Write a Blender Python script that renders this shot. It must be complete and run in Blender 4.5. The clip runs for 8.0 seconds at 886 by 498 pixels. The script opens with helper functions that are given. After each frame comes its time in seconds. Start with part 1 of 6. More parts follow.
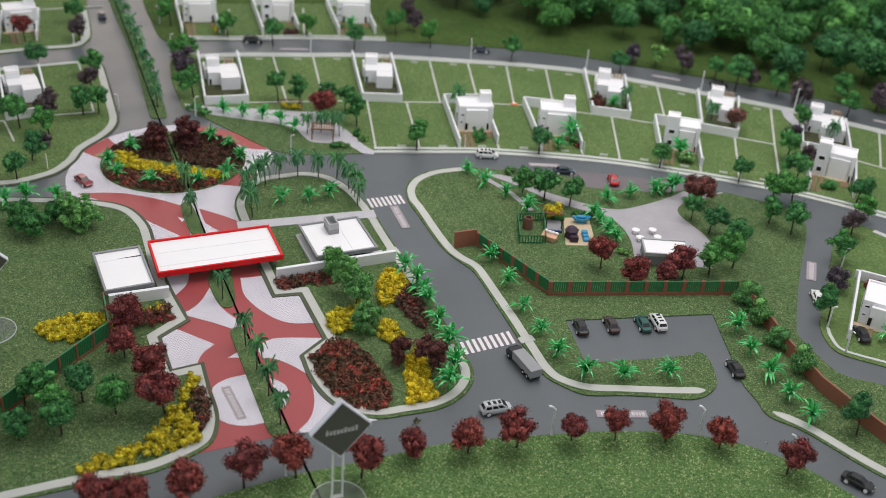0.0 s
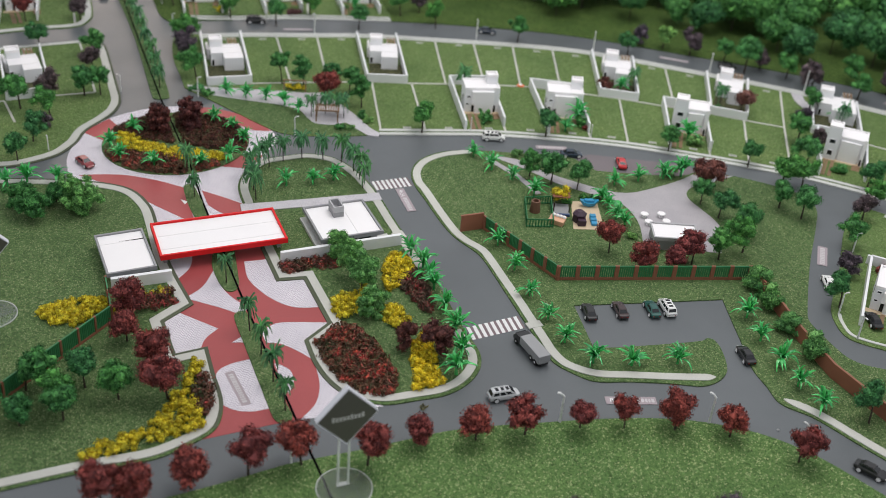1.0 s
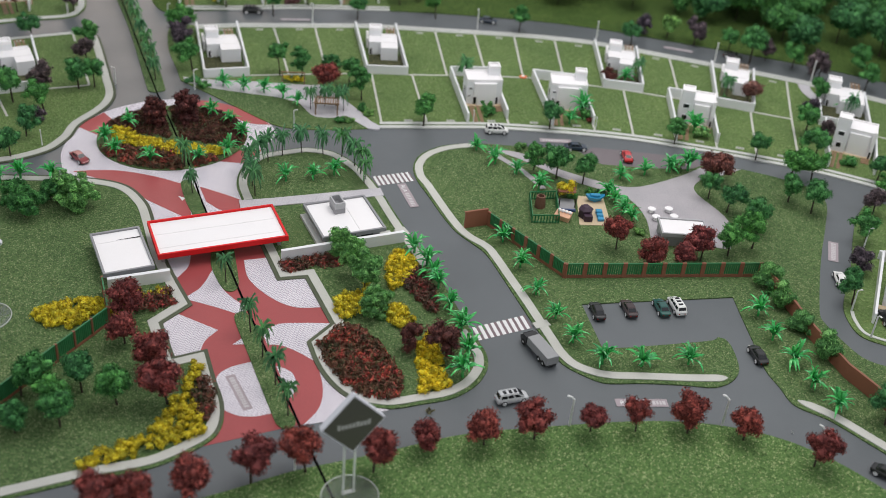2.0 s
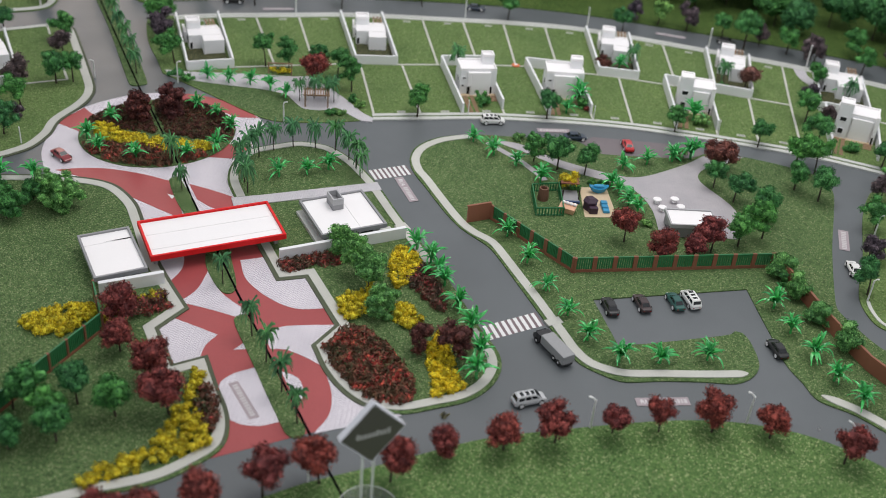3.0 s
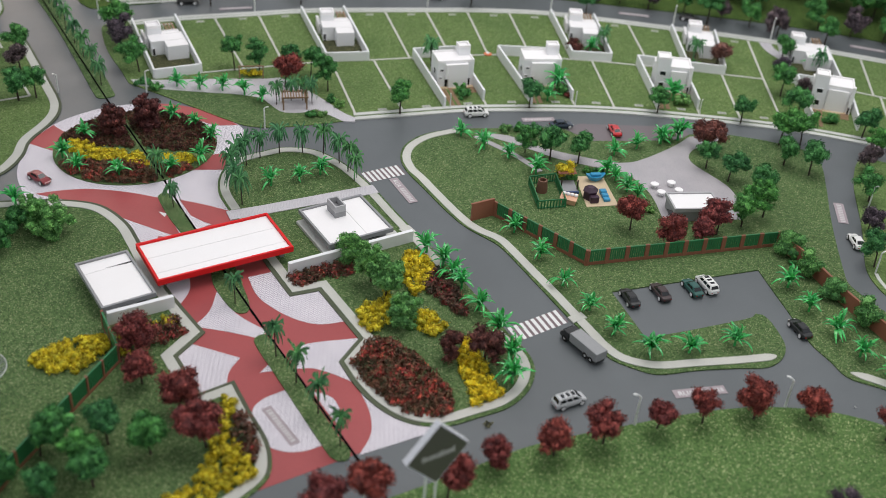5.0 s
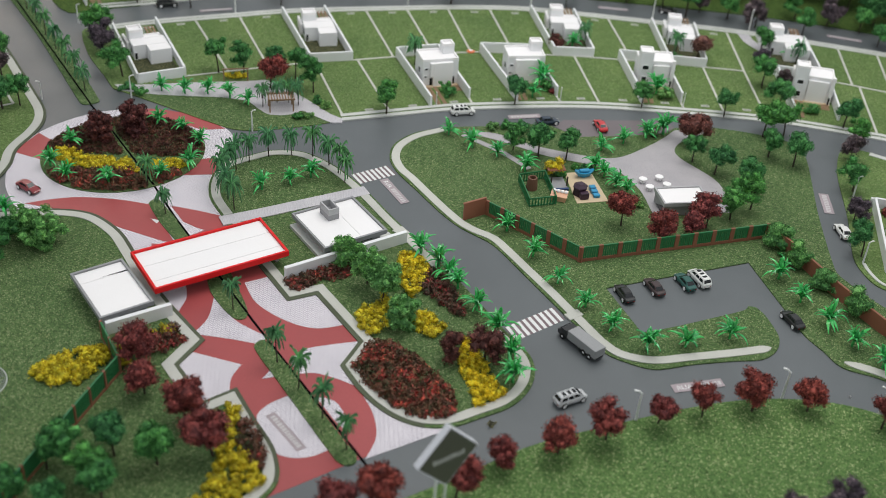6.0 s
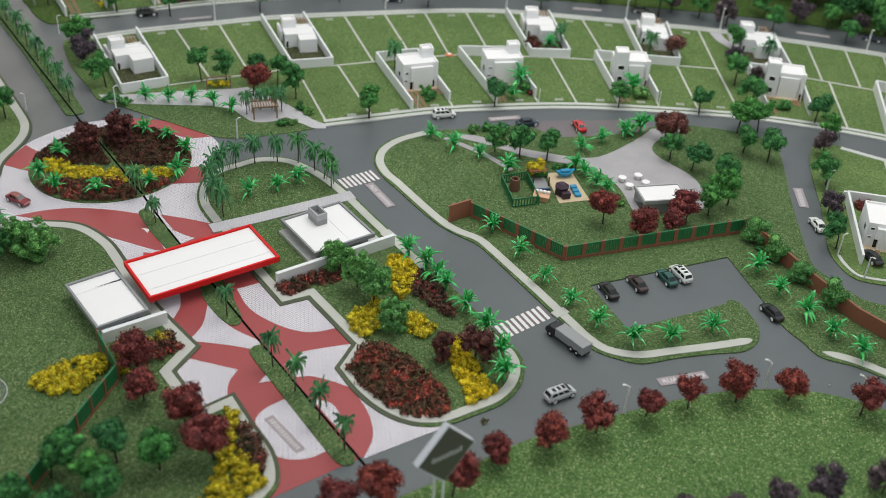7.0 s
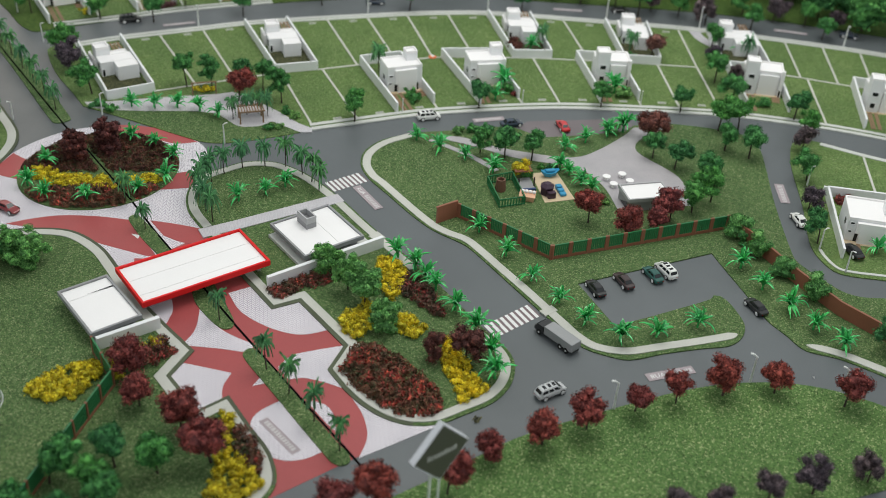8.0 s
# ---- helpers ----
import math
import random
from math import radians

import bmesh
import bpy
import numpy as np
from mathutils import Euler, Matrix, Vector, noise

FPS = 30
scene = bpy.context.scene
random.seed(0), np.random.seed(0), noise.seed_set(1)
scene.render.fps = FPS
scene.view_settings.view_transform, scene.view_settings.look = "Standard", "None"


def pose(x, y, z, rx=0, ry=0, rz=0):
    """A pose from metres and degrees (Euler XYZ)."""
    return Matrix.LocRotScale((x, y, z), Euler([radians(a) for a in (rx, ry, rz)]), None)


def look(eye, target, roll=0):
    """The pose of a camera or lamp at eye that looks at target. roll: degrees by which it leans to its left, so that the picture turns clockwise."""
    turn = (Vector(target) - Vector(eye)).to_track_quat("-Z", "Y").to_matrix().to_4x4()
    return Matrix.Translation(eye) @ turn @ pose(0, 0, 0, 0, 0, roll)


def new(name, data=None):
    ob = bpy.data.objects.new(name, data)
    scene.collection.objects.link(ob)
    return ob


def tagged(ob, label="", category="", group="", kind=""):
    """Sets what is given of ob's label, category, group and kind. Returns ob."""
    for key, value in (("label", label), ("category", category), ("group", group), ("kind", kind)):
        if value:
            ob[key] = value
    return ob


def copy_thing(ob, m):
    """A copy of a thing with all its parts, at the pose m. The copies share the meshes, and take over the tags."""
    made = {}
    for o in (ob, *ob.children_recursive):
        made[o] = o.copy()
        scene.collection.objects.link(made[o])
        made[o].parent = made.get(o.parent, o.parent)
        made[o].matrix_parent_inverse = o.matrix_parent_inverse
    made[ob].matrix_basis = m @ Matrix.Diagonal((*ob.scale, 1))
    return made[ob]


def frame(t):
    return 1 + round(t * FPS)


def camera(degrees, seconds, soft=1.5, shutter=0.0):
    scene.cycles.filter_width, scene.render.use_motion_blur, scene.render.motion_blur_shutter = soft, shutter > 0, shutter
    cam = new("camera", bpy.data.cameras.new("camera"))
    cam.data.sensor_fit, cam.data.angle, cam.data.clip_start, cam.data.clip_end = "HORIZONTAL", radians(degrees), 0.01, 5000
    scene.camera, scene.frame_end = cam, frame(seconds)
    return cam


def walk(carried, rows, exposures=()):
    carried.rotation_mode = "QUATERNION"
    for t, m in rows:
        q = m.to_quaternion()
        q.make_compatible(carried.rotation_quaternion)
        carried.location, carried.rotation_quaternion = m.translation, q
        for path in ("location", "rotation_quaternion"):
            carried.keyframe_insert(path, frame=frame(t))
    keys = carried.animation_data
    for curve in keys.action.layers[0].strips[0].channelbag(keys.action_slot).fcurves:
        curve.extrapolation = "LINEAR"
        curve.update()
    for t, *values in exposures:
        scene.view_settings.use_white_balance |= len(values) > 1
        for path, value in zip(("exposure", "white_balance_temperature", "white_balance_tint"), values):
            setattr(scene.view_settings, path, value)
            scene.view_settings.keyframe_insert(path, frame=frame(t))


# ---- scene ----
# A tabletop model of a housing estate at 1:100. All plan numbers below are in
# full-size metres of the estate; S turns them into metres of the model.
S = 0.01

cam = camera(43.6, 8.0, soft=0.5)
cam.data.dof.use_dof = True
cam.data.dof.focus_distance = 1.56
cam.data.dof.aperture_fstop = 4.0
PATH = [
    (0, (12.873, -136.146, 90.547), (-5.191, -53.019, 37.977), 4.82),
    (0.5, (12.359, -135.125, 90.428), (-5.522, -52.445, 37.097), 4.99),
    (1, (11.684, -134.407, 89.487), (-6.166, -52.104, 35.564), 5.02),
    (1.5, (11.047, -133.107, 89.639), (-6.691, -51.185, 35.103), 4.99),
    (3, (2.823, -127.110, 85.805), (-10.952, -45.013, 30.395), 5.34),
    (3.5, (-1.400, -126.738, 85.461), (-13.072, -44.495, 29.784), 5.26),
    (4, (-5.950, -126.326, 85.579), (-15.447, -43.996, 29.618), 5.07),
    (4.5, (-8.950, -124.808, 85.229), (-16.383, -42.413, 29.053), 4.79),
    (6, (-14.736, -124.990, 86.885), (-17.533, -42.859, 29.906), 4.33),
    (6.5, (-15.843, -125.294, 87.472), (-17.479, -43.206, 30.386), 4.13),
    (7, (-16.738, -127.400, 89.135), (-17.048, -45.259, 32.101), 3.97),
    (7.5, (-17.686, -128.232, 89.009), (-16.785, -46.078, 32.002), 3.95),
    (8, (-17.852, -128.795, 90.283), (-16.417, -46.632, 33.300), 3.72),
]
walk(cam, [(t, look([S * v for v in eye], [S * v for v in target], roll)) for t, eye, target, roll in PATH],
     [(0, 0.18, 6500, 13), (4.5, 0.18, 6500, 13), (6, 0.16, 6525, 9.5), (8, 0.14, 6560, 6)])

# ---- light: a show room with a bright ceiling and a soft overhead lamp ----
world = bpy.data.worlds.new("world")
scene.world = world
world.use_nodes = True
wn = world.node_tree.nodes
wn["Background"].inputs[0].default_value = (0.93, 0.97, 1.0, 1)
wn["Background"].inputs[1].default_value = 0.6
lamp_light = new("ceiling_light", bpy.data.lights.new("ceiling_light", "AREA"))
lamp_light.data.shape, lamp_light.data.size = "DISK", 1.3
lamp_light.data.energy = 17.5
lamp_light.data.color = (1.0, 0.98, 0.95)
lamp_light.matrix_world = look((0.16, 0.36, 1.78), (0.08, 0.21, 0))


# unseen warm lamp added low beyond the avenue for sheen on the road boards
sheen_light = new("avenue_sheen_light", bpy.data.lights.new("avenue_sheen_light", "AREA"))
sheen_light.data.shape, sheen_light.data.size = "SQUARE", 1.5
sheen_light.data.energy = 20
sheen_light.data.color = (1.0, 0.8, 0.64)
sheen_light.matrix_world = look((-3.6, 5.0, 2.3), (-0.95, 0.5, 0))


# ---- materials ----
def link(tree, a, b):
    tree.links.new(a, b)


def base(name, rough=0.7, metal=0.0):
    m = bpy.data.materials.new(name)
    m.use_nodes = True
    t = m.node_tree
    b = t.nodes["Principled BSDF"]
    b.inputs["Roughness"].default_value = rough
    b.inputs["Metallic"].default_value = metal
    co = t.nodes.new("ShaderNodeTexCoord")
    return m, t, b, co.outputs["Object"]


def ramp(t, fac, stops, interp="LINEAR"):
    r = t.nodes.new("ShaderNodeValToRGB")
    r.color_ramp.interpolation = interp
    while len(r.color_ramp.elements) < len(stops):
        r.color_ramp.elements.new(0.5)
    for e, (p, c) in zip(r.color_ramp.elements, stops):
        e.position, e.color = p, (*c, 1)
    link(t, fac, r.inputs[0])
    return r.outputs[0]


def noise_tex(t, co, scale, detail=4.0, rough=0.6):
    n = t.nodes.new("ShaderNodeTexNoise")
    n.inputs["Scale"].default_value = scale
    n.inputs["Detail"].default_value = detail
    n.inputs["Roughness"].default_value = rough
    link(t, co, n.inputs["Vector"])
    return n.outputs["Fac"]


def mix(t, a, b, fac, kind="MIX"):
    m = t.nodes.new("ShaderNodeMix")
    m.data_type, m.blend_type = "RGBA", kind
    for sock, v in ((m.inputs[0], fac), (m.inputs[6], a), (m.inputs[7], b)):
        if hasattr(v, "links"):
            link(t, v, sock)
        else:
            sock.default_value = v if isinstance(v, float) else (*v, 1)
    return m.outputs[2]


def bump(t, b, height, strength, dist):
    n = t.nodes.new("ShaderNodeBump")
    n.inputs["Strength"].default_value = strength
    n.inputs["Distance"].default_value = dist
    link(t, height, n.inputs["Height"])
    link(t, n.outputs[0], b.inputs["Normal"])


def plain(name, col, rough=0.6, vary=0.12, scale=60.0, bumps=0.15, metal=0.0, grit=0.86):
    """Painted or cast surface: a base colour with cloudy and fine variation."""
    m, t, b, co = base(name, rough, metal)
    lo = tuple(c * (1 - vary) for c in col)
    hi = tuple(min(1, c * (1 + vary)) for c in col)
    big = ramp(t, noise_tex(t, co, scale * 0.15, 3), [(0.3, lo), (0.7, hi)])
    fine = noise_tex(t, co, scale * 12, 2)
    c = mix(t, big, ramp(t, fine, [(0.3, (grit, grit, grit)), (0.7, (1.0, 1.0, 1.0))]), 1.0, "MULTIPLY")
    link(t, c, b.inputs["Base Color"])
    bump(t, b, fine, bumps, 0.0003)
    return m


def turf(name, dark, mid, straw, grain=900.0, tint=0.12, sparse=0.88):
    """Loose flock glued on board: fine green grains with scattered straw-coloured ones, drier in patches."""
    m, t, b, co = base(name, 0.9)
    v = t.nodes.new("ShaderNodeTexVoronoi")
    v.inputs["Scale"].default_value = grain
    link(t, co, v.inputs["Vector"])
    sep = t.nodes.new("ShaderNodeSeparateColor")
    link(t, v.outputs["Color"], sep.inputs[0])
    bright = tuple(c * 1.25 for c in mid)
    cells = ramp(t, sep.outputs[0], [(0.0, dark), (0.45, mid), (sparse, bright), (sparse + 0.03, straw), (1.0, straw)])
    patch = ramp(t, noise_tex(t, co, 9, 5), [(0.3, (1 - tint, 1 - tint * 0.8, 1 - tint)), (0.7, (1 + tint, 1 + tint * 0.7, 1 + tint * 0.5))])
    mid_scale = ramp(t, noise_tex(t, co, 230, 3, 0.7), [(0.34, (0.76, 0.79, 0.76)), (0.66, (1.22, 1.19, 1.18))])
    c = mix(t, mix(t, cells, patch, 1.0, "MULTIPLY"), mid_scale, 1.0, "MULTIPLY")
    dry = ramp(t, noise_tex(t, co, 30, 6, 0.7), [(0.6, (0.0, 0.0, 0.0)), (0.78, (0.35, 0.35, 0.35))])
    c = mix(t, c, mix(t, c, (1.35, 1.05, 0.8), 1.0, "MULTIPLY"), dry)
    link(t, c, b.inputs["Base Color"])
    b.inputs["Specular IOR Level"].default_value = 0.15
    bump(t, b, sep.outputs[1], 0.6, 0.001)
    return m


def foliage(name, stops, rough=0.75, spec=0.25, differ=0.5, drift=0.0):
    """Every clump or leaf takes its own shade."""
    m, t, b, co = base(name, rough)
    g = t.nodes.new("ShaderNodeNewGeometry")
    o = t.nodes.new("ShaderNodeObjectInfo")
    pick = g.outputs["Random Per Island"]
    if drift:
        # neighbouring leaves share their tone, so that colours stand in patches
        m_r = t.nodes.new("ShaderNodeMapRange")
        m_r.inputs[1].default_value, m_r.inputs[2].default_value = 0.32, 0.68
        link(t, noise_tex(t, co, drift, 2), m_r.inputs[0])
        blend = t.nodes.new("ShaderNodeMix")
        blend.inputs[0].default_value = 0.55
        link(t, pick, blend.inputs[2])
        link(t, m_r.outputs[0], blend.inputs[3])
        pick = blend.outputs[0]
    c = ramp(t, pick, stops)
    tone = ramp(t, o.outputs["Random"], [(0.0, (1 - 0.32 * differ, 1 - 0.26 * differ, 1 - 0.1 * differ)), (1.0, (1 + 0.32 * differ, 1 + 0.2 * differ, 1 - 0.15 * differ))])
    c = mix(t, c, tone, 1.0, "MULTIPLY")
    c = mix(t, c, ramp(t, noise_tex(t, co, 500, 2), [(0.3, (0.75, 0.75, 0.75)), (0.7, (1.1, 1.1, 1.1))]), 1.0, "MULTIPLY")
    # clump shading put into the colour as random lighter and darker lumps
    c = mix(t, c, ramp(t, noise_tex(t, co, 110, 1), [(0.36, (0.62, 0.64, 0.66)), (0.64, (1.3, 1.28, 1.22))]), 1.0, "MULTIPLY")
    link(t, c, b.inputs["Base Color"])
    b.inputs["Specular IOR Level"].default_value = spec
    return m


def pavers(name, white, joint, scale):
    """Printed herringbone paving: pale blocks with darker joints."""
    m, t, b, co = base(name, 0.55)
    mp = t.nodes.new("ShaderNodeMapping")
    mp.inputs["Rotation"].default_value = (0, 0, radians(-9))
    link(t, co, mp.inputs["Vector"])
    sep = t.nodes.new("ShaderNodeSeparateXYZ")
    link(t, mp.outputs[0], sep.inputs[0])

    def math_node(op, a, c):
        n = t.nodes.new("ShaderNodeMath")
        n.operation = op
        for i, v in enumerate((a, c)):
            if isinstance(v, (int, float)):
                n.inputs[i].default_value = v
            elif v is not None:
                link(t, v, n.inputs[i])
        return n.outputs[0]

    # zigzag courses: y shifted by a triangle wave of x
    tri = math_node("PINGPONG", math_node("MULTIPLY", sep.outputs[0], scale), 1.0)
    rows = math_node("FRACT", math_node("ADD", math_node("MULTIPLY", sep.outputs[1], scale * 1.3), math_node("MULTIPLY", tri, 1.15)), None)
    cols = math_node("FRACT", math_node("MULTIPLY", sep.outputs[0], scale), None)
    line_a = math_node("LESS_THAN", rows, 0.27)
    line_b = math_node("LESS_THAN", cols, 0.07)
    j = math_node("MAXIMUM", line_a, line_b)
    c = mix(t, white, joint, j)
    c = mix(t, c, ramp(t, noise_tex(t, co, 22, 4), [(0.3, (0.9, 0.9, 0.92)), (0.7, (1.05, 1.04, 1.05))]), 1.0, "MULTIPLY")
    link(t, c, b.inputs["Base Color"])
    bump(t, b, math_node("SUBTRACT", 1.0, j), 0.35, 0.0004)
    return m


def board(name, col, rough, gloss_vary=0.1):
    """Sprayed road board: nearly even grey with dust, faint scuffs and a satin sheen."""
    m, t, b, co = base(name, rough)
    c = ramp(t, noise_tex(t, co, 5, 6), [(0.3, tuple(v * 0.88 for v in col)), (0.7, tuple(v * 1.1 for v in col))])
    c = mix(t, c, ramp(t, noise_tex(t, co, 900, 2), [(0.35, (0.9, 0.9, 0.9)), (0.7, (1.06, 1.06, 1.06))]), 1.0, "MULTIPLY")
    dust = ramp(t, noise_tex(t, co, 60, 8, 0.75), [(0.66, (0.0, 0.0, 0.0)), (0.82, (0.25, 0.25, 0.25))])
    c = mix(t, c, (0.3, 0.3, 0.28), dust)
    link(t, c, b.inputs["Base Color"])
    r = t.nodes.new("ShaderNodeMapRange")
    r.inputs[3].default_value, r.inputs[4].default_value = rough - gloss_vary, rough + gloss_vary
    link(t, noise_tex(t, co, 14, 5), r.inputs[0])
    link(t, r.outputs[0], b.inputs["Roughness"])
    bump(t, b, noise_tex(t, co, 1400, 2), 0.12, 0.0002)
    return m


M_ROAD = board("road_grey", (0.108, 0.12, 0.127), 0.42)
M_BAY = board("bay_rose", (0.165, 0.14, 0.148), 0.5)
M_RED = board("paving_red", (0.36, 0.06, 0.062), 0.5)
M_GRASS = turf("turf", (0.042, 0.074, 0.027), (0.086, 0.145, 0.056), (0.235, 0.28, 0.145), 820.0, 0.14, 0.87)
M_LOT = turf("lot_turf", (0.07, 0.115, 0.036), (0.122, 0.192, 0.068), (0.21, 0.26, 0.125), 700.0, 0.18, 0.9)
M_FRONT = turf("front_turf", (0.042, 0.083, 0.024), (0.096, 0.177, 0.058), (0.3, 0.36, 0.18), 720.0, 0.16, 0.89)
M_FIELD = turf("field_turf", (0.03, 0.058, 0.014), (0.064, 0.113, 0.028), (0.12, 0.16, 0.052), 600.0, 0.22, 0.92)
# dull olive strip of turf edge, its shade put into the colour
M_EDGING = plain("shaded_turf_edge", (0.085, 0.1, 0.06), 0.9, 0.25, 60, 0.4)
M_WALK = plain("footway", (0.53, 0.53, 0.485), 0.7, 0.1, 60, 0.2)
M_KERB = plain("kerb_pale", (0.56, 0.57, 0.54), 0.65, 0.08, 60, 0.15)
M_LINE = plain("lot_line", (0.55, 0.55, 0.5), 0.7, 0.1, 60, 0.15)
M_PAVE = pavers("paving_white", (0.735, 0.705, 0.735), (0.3, 0.26, 0.32), 192.0)
M_PLAZA = pavers("paving_plaza", (0.42, 0.40, 0.41), (0.345, 0.325, 0.345), 260.0)
M_PATH = pavers("paving_path", (0.56, 0.545, 0.56), (0.44, 0.42, 0.45), 260.0)
M_WHITE = plain("white_card", (0.86, 0.842, 0.845), 0.5, 0.025, 50, 0.03, grit=0.97)
M_WALL = plain("wall_white", (0.78, 0.785, 0.8), 0.5, 0.03, 50, 0.03, grit=0.96)
M_GREY = plain("grey_card", (0.3, 0.3, 0.31), 0.6, 0.06, 50, 0.1)
M_MID = plain("mid_grey", (0.44, 0.44, 0.45), 0.6, 0.06, 50, 0.1)
M_SIGNRED = plain("canopy_red", (0.72, 0.018, 0.02), 0.4, 0.05, 50, 0.05)
M_SIGNRED.node_tree.nodes["Principled BSDF"].inputs["Specular IOR Level"].default_value = 0.15
M_BLACK = plain("black_gap", (0.006, 0.006, 0.006), 1.0, 0.1, 50, 0.1)
M_BLACK.node_tree.nodes["Principled BSDF"].inputs["Specular IOR Level"].default_value = 0.0
M_DARK = plain("dark_window", (0.015, 0.017, 0.02), 0.25, 0.1, 50, 0.0)
M_BROWN = plain("fence_brown", (0.27, 0.1, 0.058), 0.6, 0.12, 80, 0.2)
M_FGREEN = plain("fence_green", (0.02, 0.17, 0.06), 0.45, 0.1, 80, 0.1)
M_WOOD = plain("wood", (0.26, 0.16, 0.09), 0.6, 0.2, 90, 0.3)
M_TRUNK = plain("trunk", (0.045, 0.032, 0.022), 0.85, 0.3, 120, 0.5)
M_MAT = plain("sand_mat", (0.62, 0.49, 0.33), 0.8, 0.06, 80, 0.2)
M_PAINT = plain("marking_white", (0.78, 0.78, 0.78), 0.5, 0.05, 80, 0.1)
M_PLATE = plain("name_plate", (0.38, 0.32, 0.34), 0.6, 0.1, 80, 0.1)
M_BARS = plain("plate_letters", (0.56, 0.53, 0.54), 0.6, 0.08, 80, 0.1)
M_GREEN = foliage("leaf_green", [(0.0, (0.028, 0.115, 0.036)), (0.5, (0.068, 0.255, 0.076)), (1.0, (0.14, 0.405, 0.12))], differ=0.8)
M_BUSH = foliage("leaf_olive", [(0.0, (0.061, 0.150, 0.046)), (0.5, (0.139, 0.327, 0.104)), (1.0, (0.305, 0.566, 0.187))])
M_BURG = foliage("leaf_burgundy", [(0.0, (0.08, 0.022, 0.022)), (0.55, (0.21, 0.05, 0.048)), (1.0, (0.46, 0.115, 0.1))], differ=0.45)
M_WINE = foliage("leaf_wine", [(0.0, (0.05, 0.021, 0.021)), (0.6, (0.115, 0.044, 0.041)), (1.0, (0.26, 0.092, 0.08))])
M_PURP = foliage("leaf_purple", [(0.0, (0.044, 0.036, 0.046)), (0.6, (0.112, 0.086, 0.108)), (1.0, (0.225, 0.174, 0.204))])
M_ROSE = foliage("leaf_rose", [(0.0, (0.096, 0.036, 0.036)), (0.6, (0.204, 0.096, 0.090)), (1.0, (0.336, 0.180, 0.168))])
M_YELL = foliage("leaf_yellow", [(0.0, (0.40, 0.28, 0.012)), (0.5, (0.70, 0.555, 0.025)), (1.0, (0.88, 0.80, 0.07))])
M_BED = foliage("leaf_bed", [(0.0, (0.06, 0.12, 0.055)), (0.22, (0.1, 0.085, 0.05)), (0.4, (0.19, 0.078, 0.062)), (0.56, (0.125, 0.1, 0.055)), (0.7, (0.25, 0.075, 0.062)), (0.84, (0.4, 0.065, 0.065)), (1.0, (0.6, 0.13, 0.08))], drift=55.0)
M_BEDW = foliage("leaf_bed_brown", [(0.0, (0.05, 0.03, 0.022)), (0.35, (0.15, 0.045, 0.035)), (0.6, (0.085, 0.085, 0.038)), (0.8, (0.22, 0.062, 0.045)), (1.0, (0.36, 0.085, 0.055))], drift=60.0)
# palest stop raised to paint in the gloss highlights of the fronds
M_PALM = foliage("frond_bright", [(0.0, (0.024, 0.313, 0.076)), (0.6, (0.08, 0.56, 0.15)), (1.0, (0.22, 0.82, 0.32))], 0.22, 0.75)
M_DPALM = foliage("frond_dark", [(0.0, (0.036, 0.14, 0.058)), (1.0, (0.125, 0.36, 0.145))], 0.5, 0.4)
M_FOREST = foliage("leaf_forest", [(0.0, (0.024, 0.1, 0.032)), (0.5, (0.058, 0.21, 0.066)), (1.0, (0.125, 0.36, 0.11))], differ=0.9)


# ---- building helpers ----
def finish(name, bm, mat, smooth=False):
    for v in bm.verts:
        v.co *= S
    me = bpy.data.meshes.new(name)
    bm.to_mesh(me)
    bm.free()
    me.materials.append(mat)
    if smooth:
        for p in me.polygons:
            p.use_smooth = True
    return me


def part(name, bm, mat, parent, label="", smooth=False):
    """One mesh under a thing or under a part."""
    ob = new(name, finish(name, bm, mat, smooth))
    ob.parent = parent
    return tagged(ob, label)


def share(name, me, parent, m=None):
    """One more object on a mesh that is already made."""
    ob = new(name, me)
    ob.parent = parent
    if m is not None:
        ob.matrix_local = m
    return ob


def thing(name, bm, mat, label, category, group="", kind="", m=None, smooth=False):
    ob = new(name, finish(name, bm, mat, smooth))
    if m is not None:
        ob.matrix_world = m
    return tagged(ob, label, category, group, kind)


def root(name, label, category, group="", m=None, kind=""):
    ob = new(name)
    ob.empty_display_size = 0.01
    if m is not None:
        ob.matrix_world = m
    return tagged(ob, label, category, group, kind)


def at(x, y, z=0.0, rz=0.0, rx=0.0, ry=0.0):
    return pose(x * S, y * S, z * S, rx, ry, rz)


def spline(pts, n=6, closed=False):
    """A smooth line through plan points; a third value marks a sharp corner."""
    ps = [Vector((p[0], p[1])) for p in pts]
    sharp = [len(p) > 2 for p in pts]
    out, k = [], len(ps)
    for i in range(k if closed else k - 1):
        a, b = ps[i], ps[(i + 1) % k]
        pa = ps[i - 1] if (closed or i > 0) else a
        nb = ps[(i + 2) % k] if (closed or i + 2 < k) else b
        ta = (b - a) if sharp[i] else (b - pa) * 0.5
        tb = (b - a) if sharp[(i + 1) % k] else (nb - a) * 0.5
        reach = (b - a).length
        for t in (ta, tb):
            if t.length > reach:
                t *= reach / t.length
        for s in range(1 if sharp[i] and sharp[(i + 1) % k] else n):
            u = s / n
            out.append(a * (2 * u**3 - 3 * u**2 + 1) + ta * (u**3 - 2 * u**2 + u) + b * (-2 * u**3 + 3 * u**2) + tb * (u**3 - u**2))
    if not closed:
        out.append(ps[-1])
    return out


